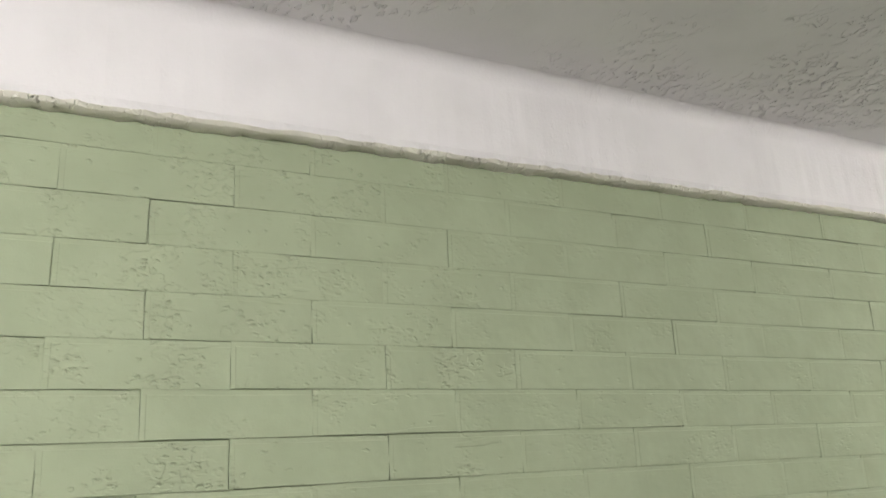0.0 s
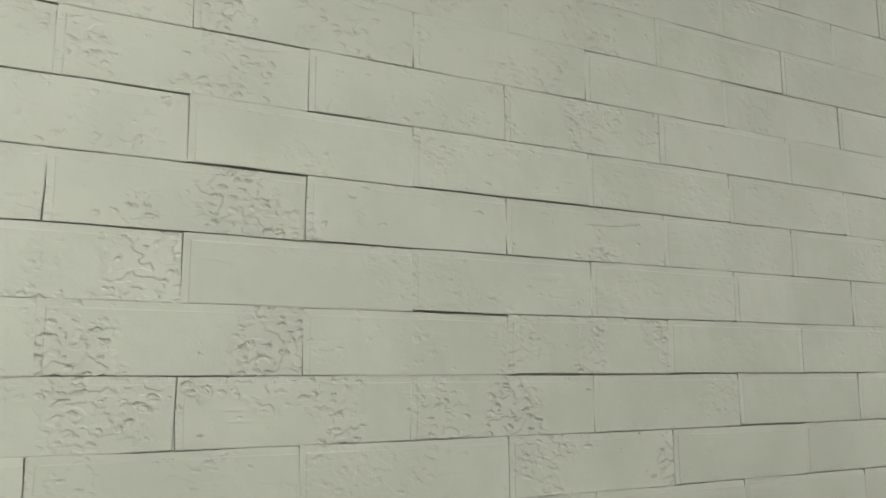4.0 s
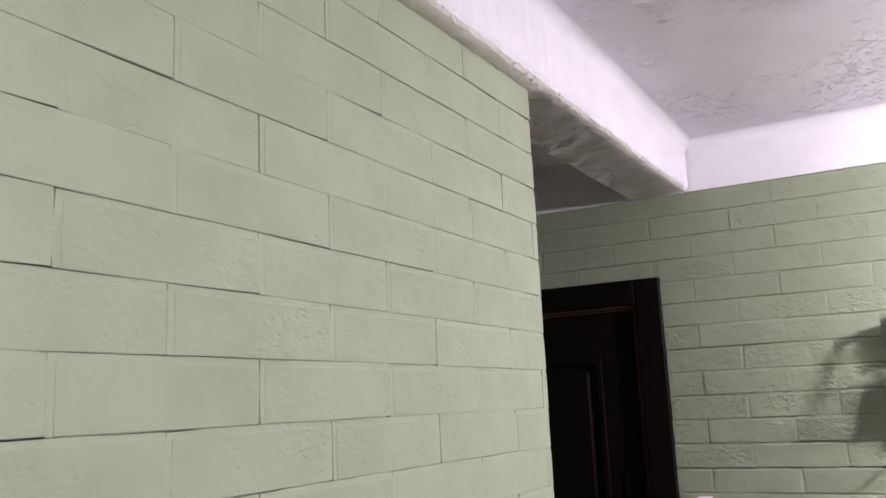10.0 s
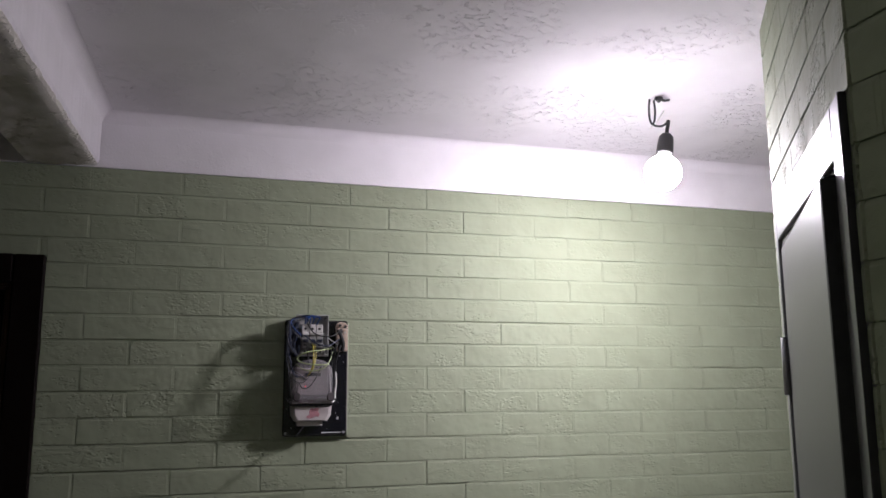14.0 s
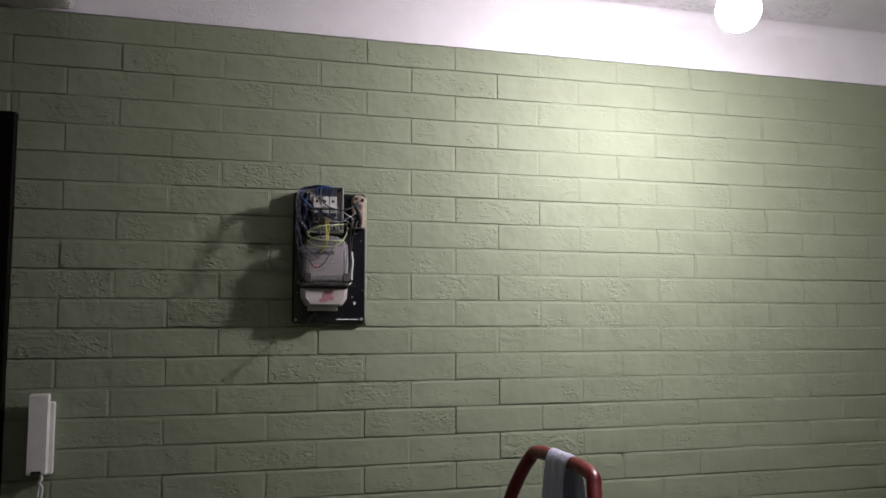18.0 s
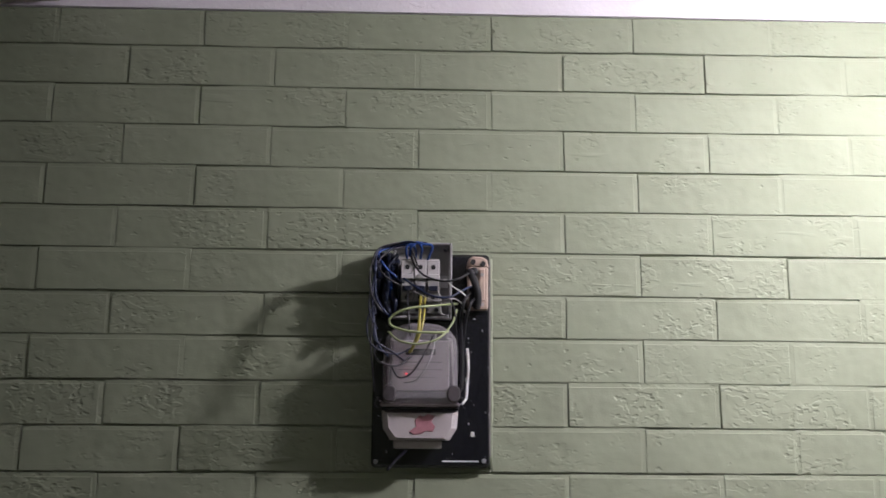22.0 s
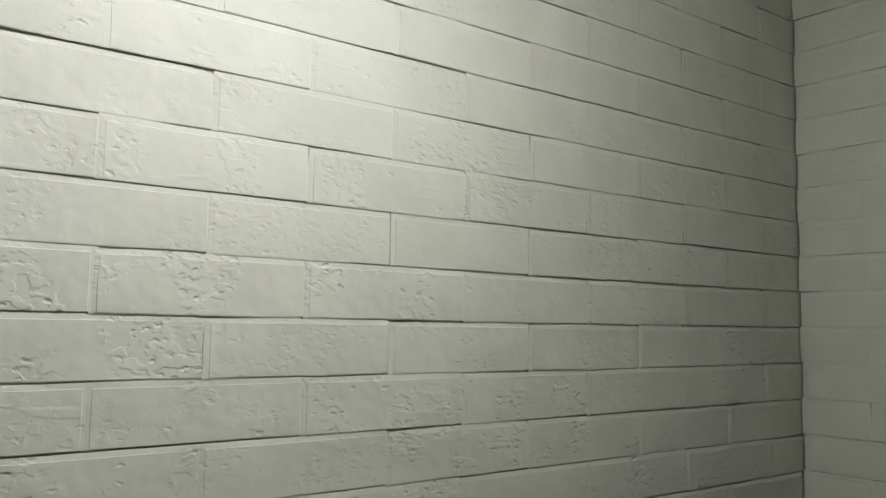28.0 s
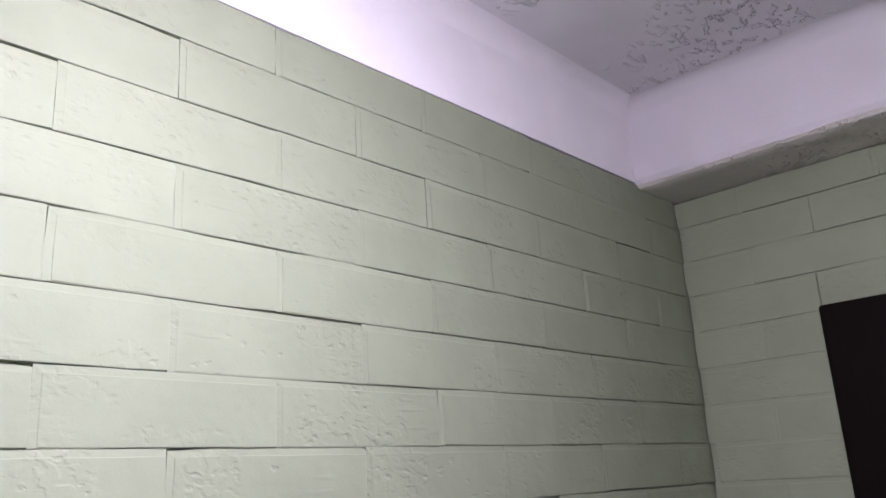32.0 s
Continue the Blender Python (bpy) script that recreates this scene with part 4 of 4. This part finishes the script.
    # unseen wire end under the meter, added to cast a slanting shadow streak
    wire(M_BLACK, 0.0026, [(0.062, -0.045, 0.030), (0.056, -0.062, 0.022), (0.044, -0.082, 0.012), (0.031, -0.102, -0.002)])
    # dark bundle of insulated strands beside the breakers
    for k in range(15):
        x, y = 0.006 + 0.0022 * k, -0.032 - 0.042 * rng.random()
        pts = [(x + rng.uniform(-0.005, 0.005), y + rng.uniform(-0.014, 0.010), 0.244 + 0.0165 * i + rng.uniform(-0.004, 0.004)) for i in range(7)]
        part("bundled_wire", tube(curve(pts, 5), 0.0040, 6), M_BLUE if k == 11 else M_NAVY, board, smooth=True)
    # bead of wall paint along the plate's edge
    part("paint_bead", tube([(W + 0.0025 + 0.0006 * math.sin(5.0 * i), -0.003, -0.008 + 0.0295 * i) for i in range(13)], 0.0038, 8), M_JOINT, board, "pale green paint bead", True)
    return board


meter_board()


# ---- door phone ----
def door_phone():
    phone = empty("door_phone", pose(EAST, 1.186, 1.194, 0, 0, -90), label="white door phone handset hanging on the wall", category="door phone")
    part("base", prism(rounded(0.008, 0.053, -0.004, 0.172, 0.004), 0.004, -0.020, 0.003), M_WHITE_PLASTIC, phone)
    handset = part("handset", prism(rounded(0.0, 0.044, 0.0, 0.194, 0.004), -0.0205, -0.050, 0.004), M_WHITE_PLASTIC, phone, "white plastic handset")
    part("mouthpiece", prism(rounded(0.010, 0.034, 0.001, 0.010, 0.003), -0.0495, -0.0515, 0.0005), M_RUBBER, handset)
    part("cord", tube(curve([(0.030, -0.035, 0.002), (0.034, -0.042, -0.010), (0.028, -0.040, -0.020), (0.034, -0.032, -0.034), (0.031, -0.028, -0.080), (0.034, -0.022, -0.20), (0.032, -0.016, -0.40), (0.034, -0.012, -1.188)]), 0.0040, 7), M_WHITE_WIRE, phone, "pale cord hanging to the floor", True)
    part("cord", tube(curve([(0.026, -0.012, -0.002), (0.029, -0.024, -0.014), (0.023, -0.020, -0.05), (0.021, -0.014, -0.16), (0.024, -0.012, -0.40), (0.024, -0.012, -1.188)]), 0.0026, 6), M_WHITE_WIRE, phone, smooth=True)
    part("loose_wire", tube(curve([(0.008, -0.010, 0.060), (-0.014, -0.014, 0.066), (-0.032, -0.010, 0.056), (-0.038, -0.006, 0.036), (-0.028, -0.004, 0.018), (0.006, -0.006, 0.008)]), 0.0009, 5), M_GREY_PLASTIC, phone, "thin wire loop", True)
    return phone


door_phone()


# ---- step ladder with a cloth over its rail ----
def step_ladder():
    base = Matrix.Translation((2.3325, 0.06, 0))
    ladder = empty("step_ladder", base, label="red tubular step ladder with a high rail", category="ladder")
    half, top, r = 0.212, 1.277, 0.0148
    lean = lambda z: (top - z) * 0.34
    side = [(-half, lean(0.012), 0.012), (-half, lean(0.5), 0.5), (-half, lean(0.95), 0.95), (-half + 0.004, lean(1.13), 1.13)]
    arc = [(-half + 0.016, lean(1.20), 1.20), (-half + 0.044, lean(1.25), 1.25), (-half + 0.095, 0.0, top)]
    pts = side + arc + [(-x, y, z) for x, y, z in reversed(side + arc)]
    part("front_frame", tube(curve(pts, 6), r, 12), M_RED_TUBE, ladder, "red enamelled tube frame", True)
    for s in (-1, 1):
        part("rear_leg", tube([(s * (half - 0.03), lean(0.86) - 0.002, 0.86), (s * (half - 0.03), -0.30, 0.012)], 0.011, 10), M_RED_TUBE, ladder, smooth=True)
        part("bracket", prism([(-0.034, -0.075), (0.026, -0.075), (0.022, -0.045), (0.012, -0.012), (0.006, 0.030), (-0.002, 0.052), (-0.010, 0.028), (-0.018, -0.010)], 0.006, -0.006, 0.0015), M_TREAD, ladder, at=pose(s * (half - 0.015), lean(1.13) - 0.012, 1.13, 0, 0, 90))
        for y, x in ((lean(0.0), half), (-0.30, half - 0.03)):
            part("foot", lathe([(0.016, 0.0), (0.017, 0.03), (0.014, 0.04)], 12), M_TREAD, ladder, at=pose(s * x, y, 0))
    part("rear_brace", tube([(-half + 0.03, -0.222, 0.20), (half - 0.03, -0.222, 0.20)], 0.008, 8), M_RED_TUBE, ladder, smooth=True)
    for z in (0.24, 0.47, 0.70):
        part("tread", box(-half + 0.012, half - 0.012, lean(z) - 0.17, lean(z) + 0.02, z - 0.012, z + 0.012, 0.006, 2), M_TREAD, ladder, "black ribbed tread")
    return ladder


step_ladder()


def cloth():
    """A narrow cloth hanging in two falls over the rail."""
    bm = bmesh.new()
    rng = random.Random(3)
    wide, cols = 0.108, 20
    prof = [(0.030, 0.86), (0.026, 1.00), (0.024, 1.12), (0.021, 1.22), (0.019, 1.262), (0.011, 1.281), (0.0, 1.2865), (-0.011, 1.281), (-0.019, 1.262), (-0.024, 1.20), (-0.030, 1.10), (-0.036, 0.98), (-0.040, 0.90)]
    grid = []
    for j, (y, z) in enumerate(prof):
        hang = max(0.0, 1.262 - z)
        row = []
        for i in range(cols + 1):
            u = i / cols - 0.5
            fold = (0.006 + 0.035 * min(hang, 0.35)) * math.sin(u * 15 + (1.2 if y > 0 else 0.2) + hang * 2.0)
            squeeze = 1.0 - 0.2 * math.exp(-((z - 1.2) / 0.08) ** 2)
            row.append(bm.verts.new((u * wide * squeeze * (1 + hang * 0.6) + hang * 0.02, y + (fold if hang else fold * 0.12), z + rng.uniform(-0.002, 0.002))))
        grid.append(row)
    for a, b in zip(grid, grid[1:]):
        for i in range(cols):
            bm.faces.new((a[i], a[i + 1], b[i + 1], b[i]))
    bmesh.ops.recalc_face_normals(bm, faces=bm.faces)
    bmesh.ops.solidify(bm, geom=bm.faces[:], thickness=0.0025)
    ob = part("cloth", bm, M_CLOTH, smooth=True)
    ob.matrix_basis = pose(2.325, 0.06, 0.0105)
    return tagged(ob, "pale blue cloth hung over the ladder's red rail", "cloth")


cloth()

# ---- bricks, last ----
lay_bricks(wall_north, -1.9, END_N, -0.2106 + JOINT, 0.2670, 1.7663, COURSE, 2.374, pieces_from=1.25, seed=11, to_left=True, slot=0.0007, gap=0.0007, far_joint=(0.0008, 0.0016, -0.0012, 0.0001), plain_from=0.45, deep=0.0012, material=M_BRICK_WORN)
lay_bricks(wall_east, -2.62, -NICHE, 0.17, 0.2614, 2.300, COURSE, BRICK_TOP, [DOOR_E], pieces_from=0.98, seed=12, slot=0.0028, deep=0.0015, gap=0.0014, rough_to=1.70, plain_from=0.16, even=M_BRICK_SOFT)
lay_bricks(wall_niche, 0.0, 1.20, 0.145, 0.2614, 2.300, COURSE, 2.357, [DOOR_N], pieces_from=1.2, seed=13, gap=0.0004, slot=0.0006, deep=0.0011, material=M_BRICK_SMOOTH)
lay_bricks(wall_diagonal, 0.0, DIAG_LENGTH, 0.86 - 0.66, 0.267, 2.168, 0.0770, CEILING - 0.003, [DOOR_D], pieces_from=1.2, seed=14, material=M_BRICK_PITTED)
lay_bricks(wall_corridor, 0.006, 1.215, 0.05, 0.267, 2.168, 0.0770, CEILING - 0.003, pieces_from=1.3, seed=15)
